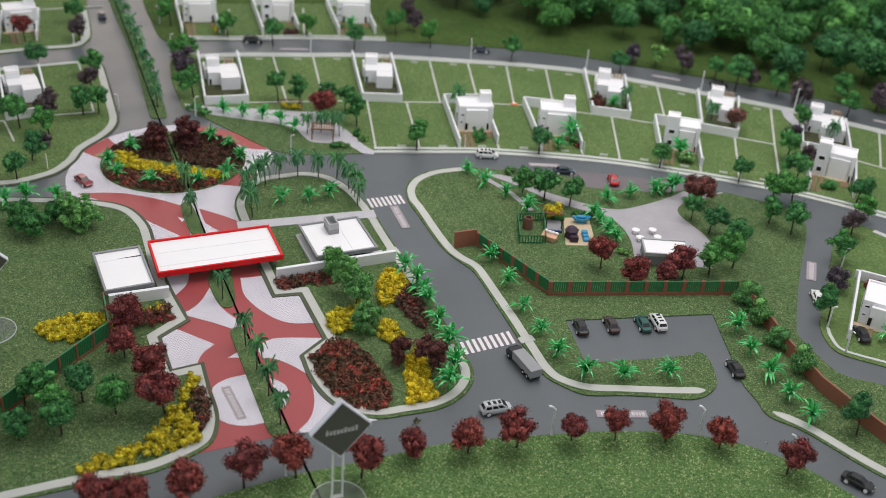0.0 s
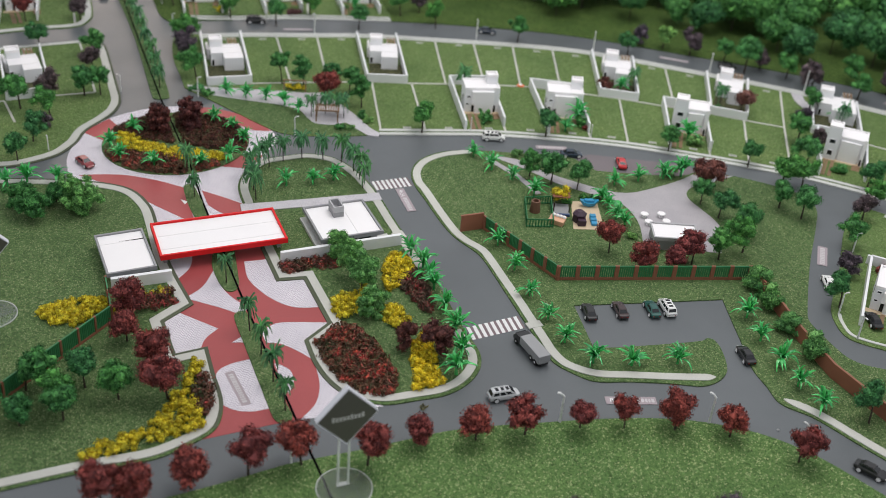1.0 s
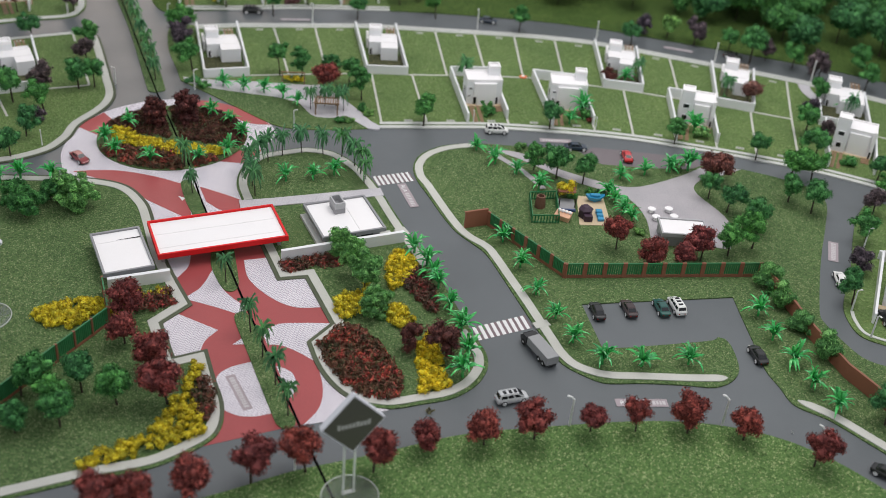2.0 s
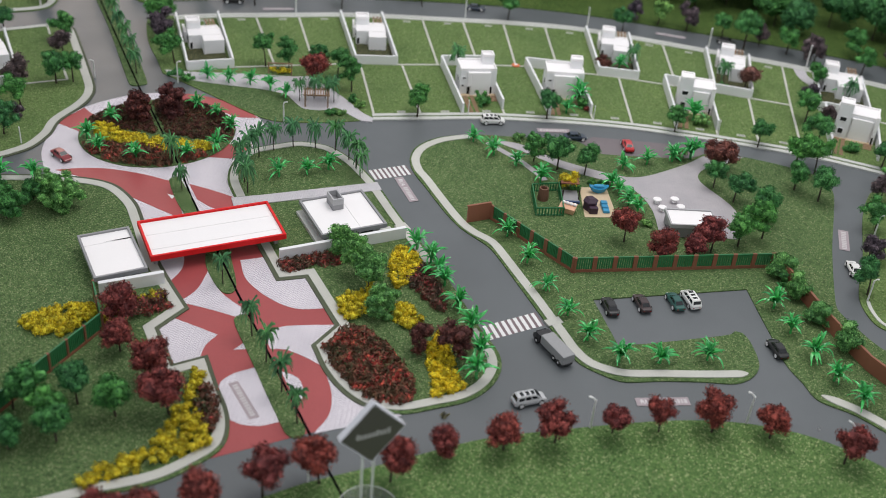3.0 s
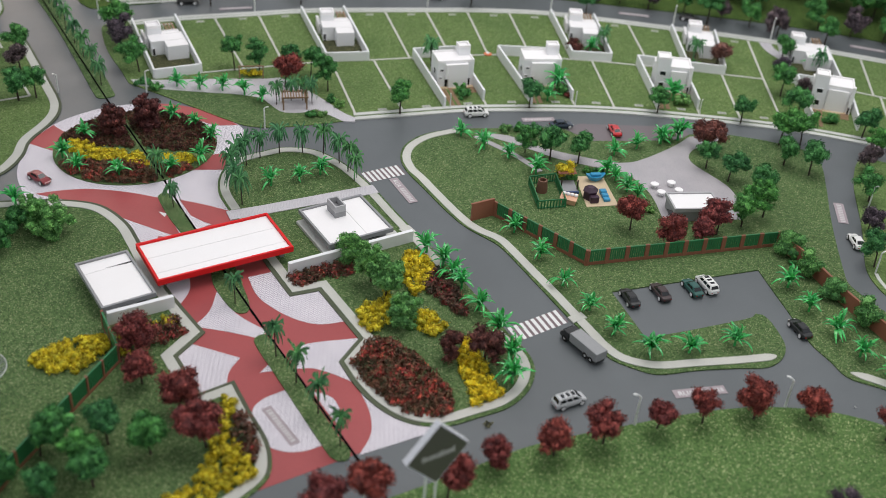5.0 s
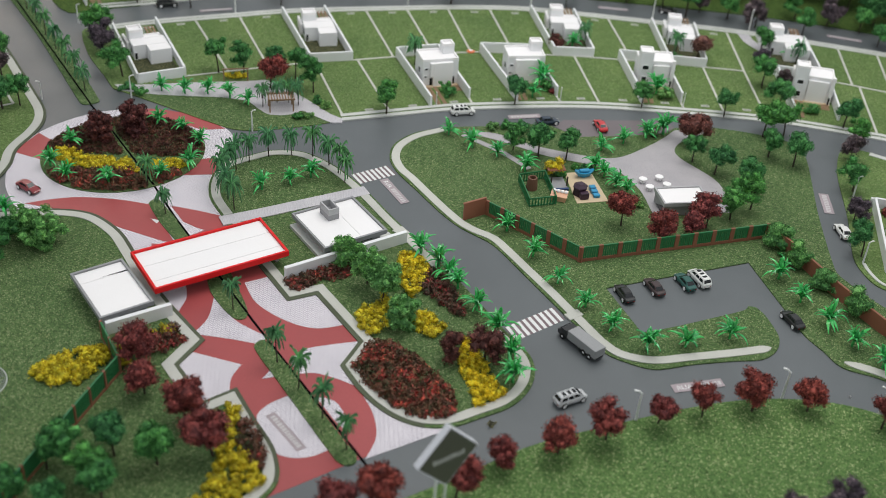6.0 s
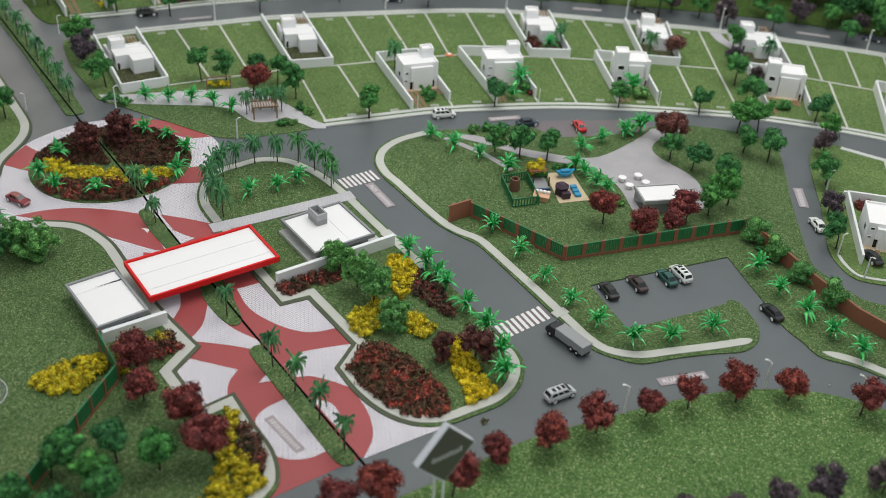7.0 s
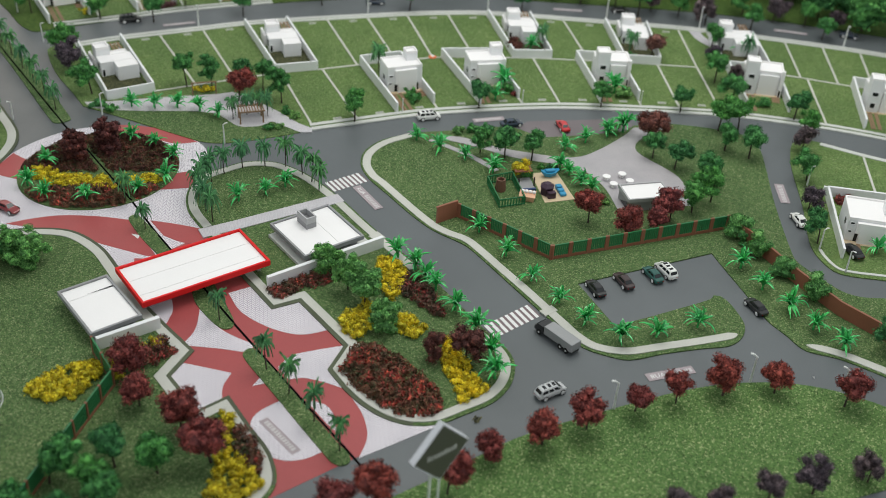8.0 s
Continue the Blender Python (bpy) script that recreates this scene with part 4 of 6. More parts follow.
canopy = root("gate_canopy", "long white flat gate canopy with a bright red rim", "canopy", m=frame_at(-48.85, -9.2, 36.5))
tray_roof(canopy, 9.1, 4.5, 1.9, 2.7, 0.3, M_SIGNRED, M_WHITE, 0.3)
part("lining", boxed(-8.75, 8.75, -4.15, 4.15, 1.86, 1.94), M_WALL, canopy)
for x, y in ((-8.2, -2.5), (-8.2, 2.5), (8.2, -2.5), (8.2, 2.5), (-0.6, 3.0), (-0.6, -1.0)):
    part("column", boxed(x - 0.25, x + 0.25, y - 0.25, y + 0.25, TOP if abs(x) < 7 else 0.05, 1.86), M_GREY, canopy)


def gatehouse(cx, cy, ang, hx, hy, h, chimney, cuts, across):
    g = root("gatehouse", "low grey gatehouse with a white sunken flat roof", "gatehouse", m=frame_at(cx, cy, ang))
    body = part("wall", boxed(-hx + 0.7, hx - 0.7, -hy + 0.8, hy - 0.5, TOP, h - 0.55), M_GREY, g)
    for x in (-hx * 0.45, 0.0, hx * 0.45):
        part("window", boxed(x - 0.9, x + 0.9, -hy + 0.74, -hy + 0.82, TOP + 0.7, h - 0.8), M_DARK, body, "dark pane")
    part("door", boxed(hx - 0.72, hx - 0.66, -0.5, 0.5, TOP, TOP + 1.5), M_DARK, body, "dark doorway")
    tray_roof(g, hx, hy, h - 0.55, h + 0.1, 0.3, M_RIMG, M_WHITE, 0.25, cuts=cuts, across=across)
    if not chimney:
        part("crack", prism(bmesh.new(), [(-hx * 0.1, hy * 0.55), (hx * 0.9, hy * 0.5), (hx * 0.9, hy * 0.56)], h - 0.2, h - 0.135), M_DARK, g, "dark open seam in the roof sheet")
        return g
    part("plinth", boxed(-hx - 0.5, -hx + 0.75, -hy + 0.3, hy - 0.4, TOP - 0.1, TOP + 0.5), M_KERB, g, "pale grey plinth")
    part("step", boxed(hx - 1.4, hx + 1.2, -hy - 0.1, -hy + 1.7, TOP - 0.1, TOP + 0.3), M_KERB, g, "pale paved step")
    x, y = chimney
    wx, wy, t = 0.8, 1.32, 0.2
    tank = part("tank_box", boxed(x - wx, x + wx, y - wy, y + wy, h - 0.16, h + 0.7), M_GREY, g, "grey open box on the roof")
    bm = bmesh.new()
    for a in ((-wx, wx, -wy, -wy + t), (-wx, wx, wy - t, wy), (-wx, -wx + t, -wy + t, wy - t), (wx - t, wx, -wy + t, wy - t)):
        box(bm, x + a[0], x + a[1], y + a[2], y + a[3], h + 0.7, h + 1.65)
    part("rim", bm, M_MID, tank)
    return g


gatehouse(-59.05, -18.0, 39, 3.4, 5.2, 2.1, None, (0.0, 0.77, 1.0), False)
gatehouse(-33.6, 1.4, 37.5, 4.85, 4.85, 2.1, (-0.3, 2.25), (0.0, 0.62, 1.0), True)
thing("gate_wall", ribbon(bmesh.new(), [(-38.9, -10.1), (-24.2, 0.95)], -0.28, 0.28, 0.1, TOP + 1.75), M_WALL, "long low white wall beside the gatehouse", "wall")
thing("gate_wall", ribbon(bmesh.new(), [(-57.7, -24.5), (-51.1, -19.7)], -0.3, 0.3, 0.1, TOP + 1.75), M_WALL, "low white wall below the small gatehouse", "wall")


# ---- fences ----
def fence(points, label, step=2.9, h=2.4, base_h=0.5, slats=7, half=0.32):
    f = root("fence", label, "fence", "park fences")
    for a, b in zip(points, points[1:]):
        a, b = Vector(a), Vector(b)
        d = b - a
        n = max(1, round(d.length / step))
        ang = math.degrees(math.atan2(d.y, d.x))
        w = d.length / n
        post = finish("post", boxed(-half, half, -0.16, 0.16, 0, h + 0.06, bevel=0.03), M_BROWN)
        rail = finish("rail", boxed(half, w - half, -0.12, 0.12, 0, base_h), M_BROWN)
        top = finish("top_rail", boxed(half, w - half, -0.1, 0.1, h - 0.22, h), M_FGREEN)
        sw = (w - 2 * half) / slats
        slat = finish("slat", boxed(-sw * 0.35, sw * 0.35, -0.06, 0.06, base_h, h - 0.22), M_FGREEN)
        for i in range(n):
            p = a + d * (i / n)
            m = at(p.x, p.y, TOP - 0.02, ang)
            share("post", post, f, m)
            share("rail", rail, f, m)
            share("top_rail", top, f, m)
            for j in range(slats):
                share("slat", slat, f, m @ pose((half + (j + 0.5) * sw) * S, 0, 0))
        share("post", post, f, at(b.x, b.y, TOP - 0.02, ang))
    return f


fence([(-13.4, 9.7), (-0.2, 0.1), (26.9, 10.6)], "brown park fence with green vertical slats")
fence([(-57.9, -25.4), (-54.0, -31.0), (-56.7, -42.8), (-58.1, -49.0), (-60.3, -62.6)], "brown fence with green panels beside the wide lawn", 3.1, 2.65, 0.4, 9, 0.16)
board_thing = root("notice_board", "blank brown board at the end of the fence", "board")
part("panel", ribbon(bmesh.new(), [(-16.7, 7.7), (-13.7, 9.9)], -0.12, 0.12, TOP, TOP + 2.7), M_BROWN, board_thing)
part("cap", ribbon(bmesh.new(), [(-16.8, 7.7), (-13.7, 9.9)], -0.16, 0.16, TOP + 2.7, TOP + 2.85), M_BROWN, board_thing)
thing("boundary_wall", ribbon(bmesh.new(), [(27.1, 10.4), (29.9, 6.0), (33.6, -1.6), (38.3, -9.4), (42.6, -13.9), (50.0, -21.2), (63.0, -33.6)], -0.16, 0.16, 0.1, TOP + 2.3), M_BROWN, "plain brown wall along the park edge", "wall")


# ---- vehicles ----
def car_paint(name, col, rough=0.3):
    m = plain(name, col, rough, 0.05, 60, 0.02)
    m.node_tree.nodes["Principled BSDF"].inputs["Coat Weight"].default_value = 0.3
    return m


P_WHITE = car_paint("car_white", (0.8, 0.8, 0.78))
P_SILVER = car_paint("car_silver", (0.55, 0.56, 0.57))
P_RED = car_paint("car_red", (0.55, 0.02, 0.025))
P_MAROON = car_paint("car_maroon", (0.25, 0.025, 0.03))
P_BLACK = car_paint("car_black", (0.012, 0.012, 0.013))
P_BROWN = car_paint("car_brown", (0.045, 0.025, 0.025))
P_GREEN = car_paint("car_green", (0.015, 0.09, 0.075))
P_NAVY = car_paint("car_navy", (0.02, 0.035, 0.06))
P_GREYT = car_paint("truck_grey", (0.29, 0.295, 0.3), 0.5)
M_TYRE = plain("tyre", (0.012, 0.012, 0.012), 0.8)
M_RIM = plain("rim", (0.72, 0.72, 0.72), 0.4)
M_LAMP = plain("lamp_lens", (0.75, 0.72, 0.65), 0.15)
M_TAIL = plain("tail_lens", (0.4, 0.01, 0.01), 0.2)


def loft(bm, sections, cap=True):
    """Skin over cross-sections of equal count."""
    rings = [[bm.verts.new(p) for p in s] for s in sections]
    k = len(rings[0])
    for a, b in zip(rings, rings[1:]):
        for j in range(k):
            bm.faces.new((a[j], a[(j + 1) % k], b[(j + 1) % k], b[j]))
    if cap:
        bm.faces.new(rings[0][::-1])
        bm.faces.new(rings[-1])
    bmesh.ops.recalc_face_normals(bm, faces=bm.faces[:])
    return bm


def wheel(parent, x, y, r, mesh_t, mesh_r):
    w = share("wheel", mesh_t, parent, pose(x * S, y * S, r * S, 0, 0, 0 if y > 0 else 180))
    share("rim", mesh_r, w, Matrix.Identity(4))


def rounded(x, w, f, t, tuck=0.86):
    """One cross-section of a car's hull: flat floor, bulging flanks, rounded shoulders."""
    half = [(w * 0.86, f), (w, f + (t - f) * 0.3), (w * 1.01, f + (t - f) * 0.62), (w * 0.96, f + (t - f) * 0.86), (w * tuck, t)]
    return [(x, -y, z) for y, z in half] + [(x, y, z) for y, z in half[::-1]]


def panel_on(quad, u0, u1, v0, v1, out=0.025):
    """A thin pane laid on a four-cornered face; u runs along its foot, v up."""
    a, b, c, d = [Vector(p) for p in quad]
    n = (b - a).cross(d - a).normalized()

    def spot(u, v):
        return a.lerp(b, u).lerp(d.lerp(c, u), v)
    ring = [spot(u0, v0), spot(u1, v0), spot(u1, v1), spot(u0, v1)]
    return loft(bmesh.new(), [[p - n * 0.03 for p in ring], [p + n * out for p in ring]])


def car(label, paint, style, m):
    """A toy car; x runs from tail to nose, wheels stand on z = 0."""
    sedan = style == "sedan"
    c = root("car", label, "car", "model cars", m @ (Matrix.Scale(0.88, 4) if sedan else Matrix.Diagonal((0.92, 0.88, 0.88, 1))))
    L = 2.25
    if sedan:
        hull = [(-L, 0.62, 0.46, 0.76), (-L + 0.1, 0.78, 0.34, 0.9), (-L + 0.4, 0.85, 0.28, 0.96), (-1.2, 0.88, 0.26, 0.98), (0.9, 0.88, 0.26, 0.95), (L - 0.6, 0.84, 0.27, 0.85), (L - 0.15, 0.74, 0.32, 0.7), (L, 0.56, 0.38, 0.58)]
        foot = [(-1.72, 0.74), (1.12, 0.74)]
        crown = [(-1.0, 0.6), (0.28, 0.6)]
        low, high = 0.93, 1.45
    else:
        hull = [(-L, 0.72, 0.46, 0.98), (-L + 0.12, 0.86, 0.34, 1.12), (-1.3, 0.92, 0.28, 1.16), (0.9, 0.92, 0.28, 1.13), (L - 0.7, 0.88, 0.29, 1.02), (L - 0.25, 0.8, 0.33, 0.86), (L - 0.06, 0.66, 0.38, 0.7), (L, 0.5, 0.42, 0.6)]
        foot = [(-2.14, 0.8), (1.5, 0.8)]
        crown = [(-1.82, 0.66), (0.62, 0.68)]
        low, high = 1.1, 1.74
    part("body", loft(bmesh.new(), [rounded(*row) for row in hull]), paint, c)
    (xa, wa), (xd, wd) = foot
    (xb, wb), (xc, wc) = crown
    lo = [(xa, -wa, low), (xd, -wd, low), (xd, wd, low), (xa, wa, low)]
    hi = [(xb, -wb, high), (xc, -wc, high), (xc, wc, high), (xb, wb, high)]
    shell = loft(bmesh.new(), [lo, hi])
    bmesh.ops.bevel(shell, geom=[e for e in shell.edges if max(v.co.z for v in e.verts) > high - 0.01], offset=0.07, segments=2, affect="EDGES")
    cabin = part("cabin", shell, paint, c)
    part("windscreen", panel_on((lo[1], lo[2], hi[2], hi[1]), 0.08, 0.92, 0.12, 0.86), M_DARK, cabin, "dark windscreen")
    part("rear_window", panel_on((lo[3], lo[0], hi[0], hi[3]), 0.1, 0.9, 0.16, 0.84), M_DARK, cabin, "dark rear window")
    spans = ((0.16, 0.47), (0.53, 0.82)) if sedan else ((0.08, 0.33), (0.39, 0.62), (0.68, 0.9))
    for u0, u1 in spans:
        part("side_window", panel_on((lo[0], lo[1], hi[1], hi[0]), u0, u1, 0.18, 0.84), M_DARK, cabin)
        part("side_window", panel_on((lo[2], lo[3], hi[3], hi[2]), 1 - u1, 1 - u0, 0.18, 0.84), M_DARK, cabin)
    if not sedan:
        for s in (-1, 1):
            part("roof_rail", boxed(xb + 0.2, xc - 0.2, s * 0.55 - 0.03, s * 0.55 + 0.03, high, high + 0.07), paint, c)
        for x in (-1.15, -0.35, 0.35):
            part("sunroof", boxed(x - 0.22, x + 0.22, -0.36, 0.36, high - 0.01, high + 0.02), M_DARK, c, "dark sunroof")
    r = 0.43
    tyre = finish("tyre", lathe(bmesh.new(), [(r * 0.6, 0.1), (r * 0.94, 0.12), (r, 0.05), (r, -0.06), (r * 0.94, -0.1), (r * 0.6, -0.1)], 14), M_TYRE)
    rim = finish("rim", lathe(bmesh.new(), [(r * 0.74, -0.08), (r * 0.74, 0.12), (r * 0.6, 0.15), (r * 0.15, 0.13)], 10), M_RIM)
    for me in (tyre, rim):
        me.transform(Matrix.Rotation(radians(-90), 4, "X"))
    for x in (-1.35, 1.4):
        for y in (-0.86, 0.86):
            wheel(c, x, y, r, tyre, rim)
    for s in (-1, 1):
        part("headlight", boxed(L - 0.16, L - 0.02, s * 0.46 - 0.13, s * 0.46 + 0.13, 0.52, 0.64), M_LAMP, c, "clear headlight")
        part("tail_light", boxed(-L - 0.01, -L + 0.08, s * 0.5 - 0.11, s * 0.5 + 0.11, 0.6, 0.72), M_TAIL, c, "red tail light")
    return c


def on_road(x, y, ang, z=0.0):
    return at(x, y, z, ang)


car("glossy maroon red toy sedan on the white paving", P_MAROON, "sedan", on_road(-78.8, 5.1, -30, 0.05))
car("white toy estate car with roof rails on the curved road", P_WHITE, "suv", on_road(-18.8, 40.3, 18))
car("bright red toy sedan in the rose parking bay", P_RED, "sedan", on_road(4.2, 39.6, 106, 0.035))
car("black toy sedan in the car park", P_BLACK, "sedan", on_road(5.5, -6.7, 113))
car("dark brown toy sedan in the car park", P_BROWN, "sedan", on_road(9.6, -4.6, 115))
car("dark green toy sedan in the car park", P_GREEN, "sedan", on_road(13.9, -2.75, 115))
car("white toy estate car parked beside the green one", P_WHITE, "suv", on_road(15.9, -1.65, 116))
car("black toy sedan leaving the car park", P_BLACK, "sedan", on_road(27.15, -8.95, 115))
car("silver toy estate car on the front road", P_SILVER, "suv", on_road(-2.0, -28.2, 33))
car("black toy estate car on the far street", P_BLACK, "suv", on_road(-78.2, 73.4, 22))
car("dark toy sedan on the avenue", P_NAVY, "sedan", on_road(-113.66, 73.02, 122))
car("dark blue toy sedan on the far street", P_NAVY, "sedan", on_road(-31.39, 89.39, 8))
car("black toy sedan behind a lot wall", P_BLACK, "sedan", on_road(20.12, 92.37, -7))
car("white toy sedan on the side road", P_WHITE, "sedan", on_road(38.6, 13.7, 101))
car("black toy sedan parked in a front yard", P_BLACK, "sedan", on_road(44.54, 5.60, 109, TOP + 0.06))
car("dark grey toy sedan half behind the path trees", P_NAVY, "sedan", on_road(-4.6, 39.5, 20))
car("dark toy sedan at the edge of the front road", P_BLACK, "sedan", on_road(42.33, -26.70, -24))
car("dark toy sedan on the far street", P_NAVY, "sedan", on_road(66.83, 86.21, -14))

truck = root("lorry", "grey box lorry with a black cab on the road", "lorry", m=on_road(-0.55, -18.0, 132))
part("cargo_box", boxed(-3.3, 1.6, -0.9, 0.9, 0.62, 1.85, bevel=0.05), P_GREYT, truck, "plain grey cargo box")
part("cab", loft(bmesh.new(), [[(x, -w, 0.45), (x, w, 0.45), (x, w, z), (x, -w, z)] for x, w, z in ((1.75, 0.88, 1.6), (2.6, 0.88, 1.6), (3.1, 0.84, 1.15), (3.35, 0.78, 1.0))]), P_BLACK, truck)
part("windscreen", boxed(2.62, 2.95, -0.75, 0.75, 1.15, 1.5), M_DARK, truck, "dark windscreen")
part("chassis", boxed(-3.3, 3.0, -0.6, 0.6, 0.36, 0.61), P_BLACK, truck)
t_tyre = finish("tyre", lathe(bmesh.new(), [(0.25, 0.15), (0.43, 0.15), (0.45, 0.0), (0.43, -0.15), (0.25, -0.15)], 14), M_TYRE)
t_rim = finish("rim", lathe(bmesh.new(), [(0.27, -0.12), (0.27, 0.13), (0.1, 0.16)], 10), M_RIM)
for me in (t_tyre, t_rim):
    me.transform(Matrix.Rotation(radians(-90), 4, "X"))
for x in (-2.4, -1.4, 2.4):
    for y in (-0.78, 0.78):
        wheel(truck, x, y, 0.45, t_tyre, t_rim)

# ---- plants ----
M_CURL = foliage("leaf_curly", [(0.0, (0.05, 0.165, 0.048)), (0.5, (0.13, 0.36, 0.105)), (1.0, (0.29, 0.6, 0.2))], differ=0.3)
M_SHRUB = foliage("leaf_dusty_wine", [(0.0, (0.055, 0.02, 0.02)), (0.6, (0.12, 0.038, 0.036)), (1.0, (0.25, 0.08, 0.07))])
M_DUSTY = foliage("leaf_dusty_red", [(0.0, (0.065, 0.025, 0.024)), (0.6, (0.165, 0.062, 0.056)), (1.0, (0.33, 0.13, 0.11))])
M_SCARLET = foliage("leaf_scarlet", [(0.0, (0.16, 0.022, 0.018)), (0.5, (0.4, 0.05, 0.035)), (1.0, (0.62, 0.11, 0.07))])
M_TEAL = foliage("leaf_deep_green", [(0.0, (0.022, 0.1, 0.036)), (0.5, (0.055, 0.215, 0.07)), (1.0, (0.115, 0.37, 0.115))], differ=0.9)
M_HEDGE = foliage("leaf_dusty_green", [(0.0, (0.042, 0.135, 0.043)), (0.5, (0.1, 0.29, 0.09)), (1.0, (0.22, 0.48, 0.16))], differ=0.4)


def leaf_cloud(rng, centres, radii, per, size, flat=0.8, slim=0.6):
    """Small bent leaf quads all over a set of clumps: vertices and faces."""
    verts, faces = [], []
    for c, r in zip(centres, radii):
        n = rng.normal(size=(per, 3))
        n /= np.linalg.norm(n, axis=1)[:, None]
        n[:, 2] *= flat
        p = c + n * r * (0.62 + 0.6 * rng.uniform(0, 1, (per, 1)) ** 1.3)
        a = rng.normal(size=(per, 3))
        a = a - (a * n).sum(1)[:, None] * n * rng.uniform(0.2, 1.0, (per, 1))
        a /= np.linalg.norm(a, axis=1)[:, None] + 1e-6
        b = np.cross(n, a)
        b /= np.linalg.norm(b, axis=1)[:, None] + 1e-6
        s = size * rng.uniform(0.55, 1.25, (per, 1))
        lift = n * s * rng.uniform(-0.1, 0.5, (per, 1))
        quad = np.stack([p - a * s, p + b * s * slim + lift, p + a * s, p - b * s * slim + lift * 0.3], 1)
        k = len(verts)
        verts.extend(quad.reshape(-1, 3).tolist())
        faces.extend([(k + 4 * i, k + 4 * i + 1, k + 4 * i + 2, k + 4 * i + 3) for i in range(per)])
    return verts, faces


def add_cores(rng, verts, faces, centres, radii, scale=0.78):
    """A lumpy dark heart inside each clump, so that the crown is not see-through."""
    bm = bmesh.new()
    for c, r in zip(centres, radii):
        res = bmesh.ops.create_icosphere(bm, subdivisions=1, radius=r * scale, matrix=Matrix.Translation(c))
        for v in res["verts"]:
            v.co += Vector(rng.normal(size=3)) * r * 0.12
    bm.verts.index_update()
    k = len(verts)
    verts.extend([tuple(v.co) for v in bm.verts])
    faces.extend([tuple(k + v.index for v in f.verts) for f in bm.faces])
    bm.free()


def tree(name, label, category, mat, seed, height=5.0, spread=1.7, clumps=14, per=150, size=0.17, group="", squash=0.9, ragged=0.0, slim=0.6):
    """A wire-trunk model tree: trunk, limbs and a loose crown of curly foam clumps."""
    rng = np.random.default_rng(seed)
    t = root(name, label, category, group)
    tall = squash * rng.uniform(0.85, 1.15)
    crown_z = height - spread * tall
    bm = bmesh.new()
    lean = rng.normal(size=2) * 0.16
    tube(bm, [(0, 0, -0.1), (lean[0] * 0.3, lean[1] * 0.5, crown_z * 0.5), (lean[0], lean[1], crown_z)], 0.13, 0.07, 6)
    centres, radii = [], []
    heavy = rng.normal(size=3) * 0.22
    for i in range(clumps):
        d = rng.normal(size=3)
        d /= np.linalg.norm(d)
        rr = rng.uniform(0.3, 0.68 + 0.27 * ragged) if i > 1 else 0.15
        c = np.array([lean[0], lean[1], crown_z]) + (d * rr + heavy * rr) * spread * np.array([1, 1, tall])
        centres.append(c)
        radii.append(spread * rng.uniform(0.32, 0.5) * (1 - 0.36 * ragged))
        if i < 7:
            tube(bm, [(lean[0] * 0.8, lean[1] * 0.8, crown_z * 0.7), tuple(c)], 0.055, 0.02, 4)
    part("trunk", bm, M_TRUNK, t)
    v, f = leaf_cloud(rng, centres, radii, per, size, 0.8, slim)
    add_cores(rng, v, f, centres, radii, 0.7)
    ob = new("crown", from_arrays("crown", v, f, mat))
    ob.parent = t
    return t


def scatter(protos, places, seed=1, grow=(0.85, 1.15), z=TOP):
    """Stands copies of some plants on the given spots; the models themselves take the first spots."""
    rng = random.Random(seed)
    used = set()
    for i, p in enumerate(places):
        proto = protos[i % len(protos)]
        s = rng.uniform(*grow) * (p[2] if len(p) > 2 else 1.0)
        m = at(p[0], p[1], z, rng.uniform(0, 360)) @ Matrix.Scale(s, 4)
        if proto.name not in used:
            used.add(proto.name)
            proto.matrix_world = m
        else:
            c = copy_thing(proto, at(0, 0))
            c.matrix_basis = m


# broadleaf trees
greens = [tree("tree", "round green foam model tree on a thin dark trunk", "tree", M_GREEN, 10 + i, 5.3, 2.05, 24, 170, 0.165, "green trees", 0.9, 0.55, 0.45) for i in range(6)]
olive = tree("tree", "olive green foam model tree with a loose crown", "tree", M_BUSH, 20, 5.3, 2.05, 24, 170, 0.165, "", 0.9, 0.6, 0.45)
burgs = [tree("tree", "burgundy red foam model tree on a thin trunk", "tree", M_BURG, 30 + i, 5.1, 2.15, 30, 180, 0.185, "burgundy trees", 0.95, 0.32, 0.42) for i in range(5)]
purps = [tree("tree", "dark purple-grey foam model tree", "tree", M_PURP, 40 + i, 5.0, 2.05, 24, 170, 0.165, "purple trees", 0.9, 0.5, 0.45) for i in range(3)]
GREEN_AT = [(-31.3, 37.5, 1.2), (-10.2, 45.0), (11.6, 48.0, 0.85), (25.7, 47.6), (-10.1, 29.3, 0.9), (-6.1, 27.9, 1.0), (-1.7, 27.8, 0.95), (18.5, 30.8, 0.85), (21.6, 27.4, 0.92), (25.3, 22.6, 1.05), (25.8, 18.0, 1.05), (22.3, 14.6, 1.0),
            (31.2, 34.8, 1.1), (34.8, 32.4, 1.0), (31.4, 41.6, 1.15), (34.8, 41.6, 1.1), (42.7, -17.4)]
GREEN_LEFT = [(-98.8, 43.2, 1.1), (-91.8, 27.5, 1.1), (-89.5, 29.0, 1.1),
              (-99.0, 18.5, 1.1), (-92.9, 18.0), (-90.4, 8.7), (-88.9, 1.9), (-110.4, 43.0), (-116.2, 66.5), (-86.0, 54.6, 1.15), (-77.0, 42.2, 1.1), (-97.8, 74.5), (-84.1, 73.5), (-69.2, 81.8), (-73.7, 73.6), (-57.1, 78.9), (-51.2, 90.2), (-42.2, 86.7, 1.1)]
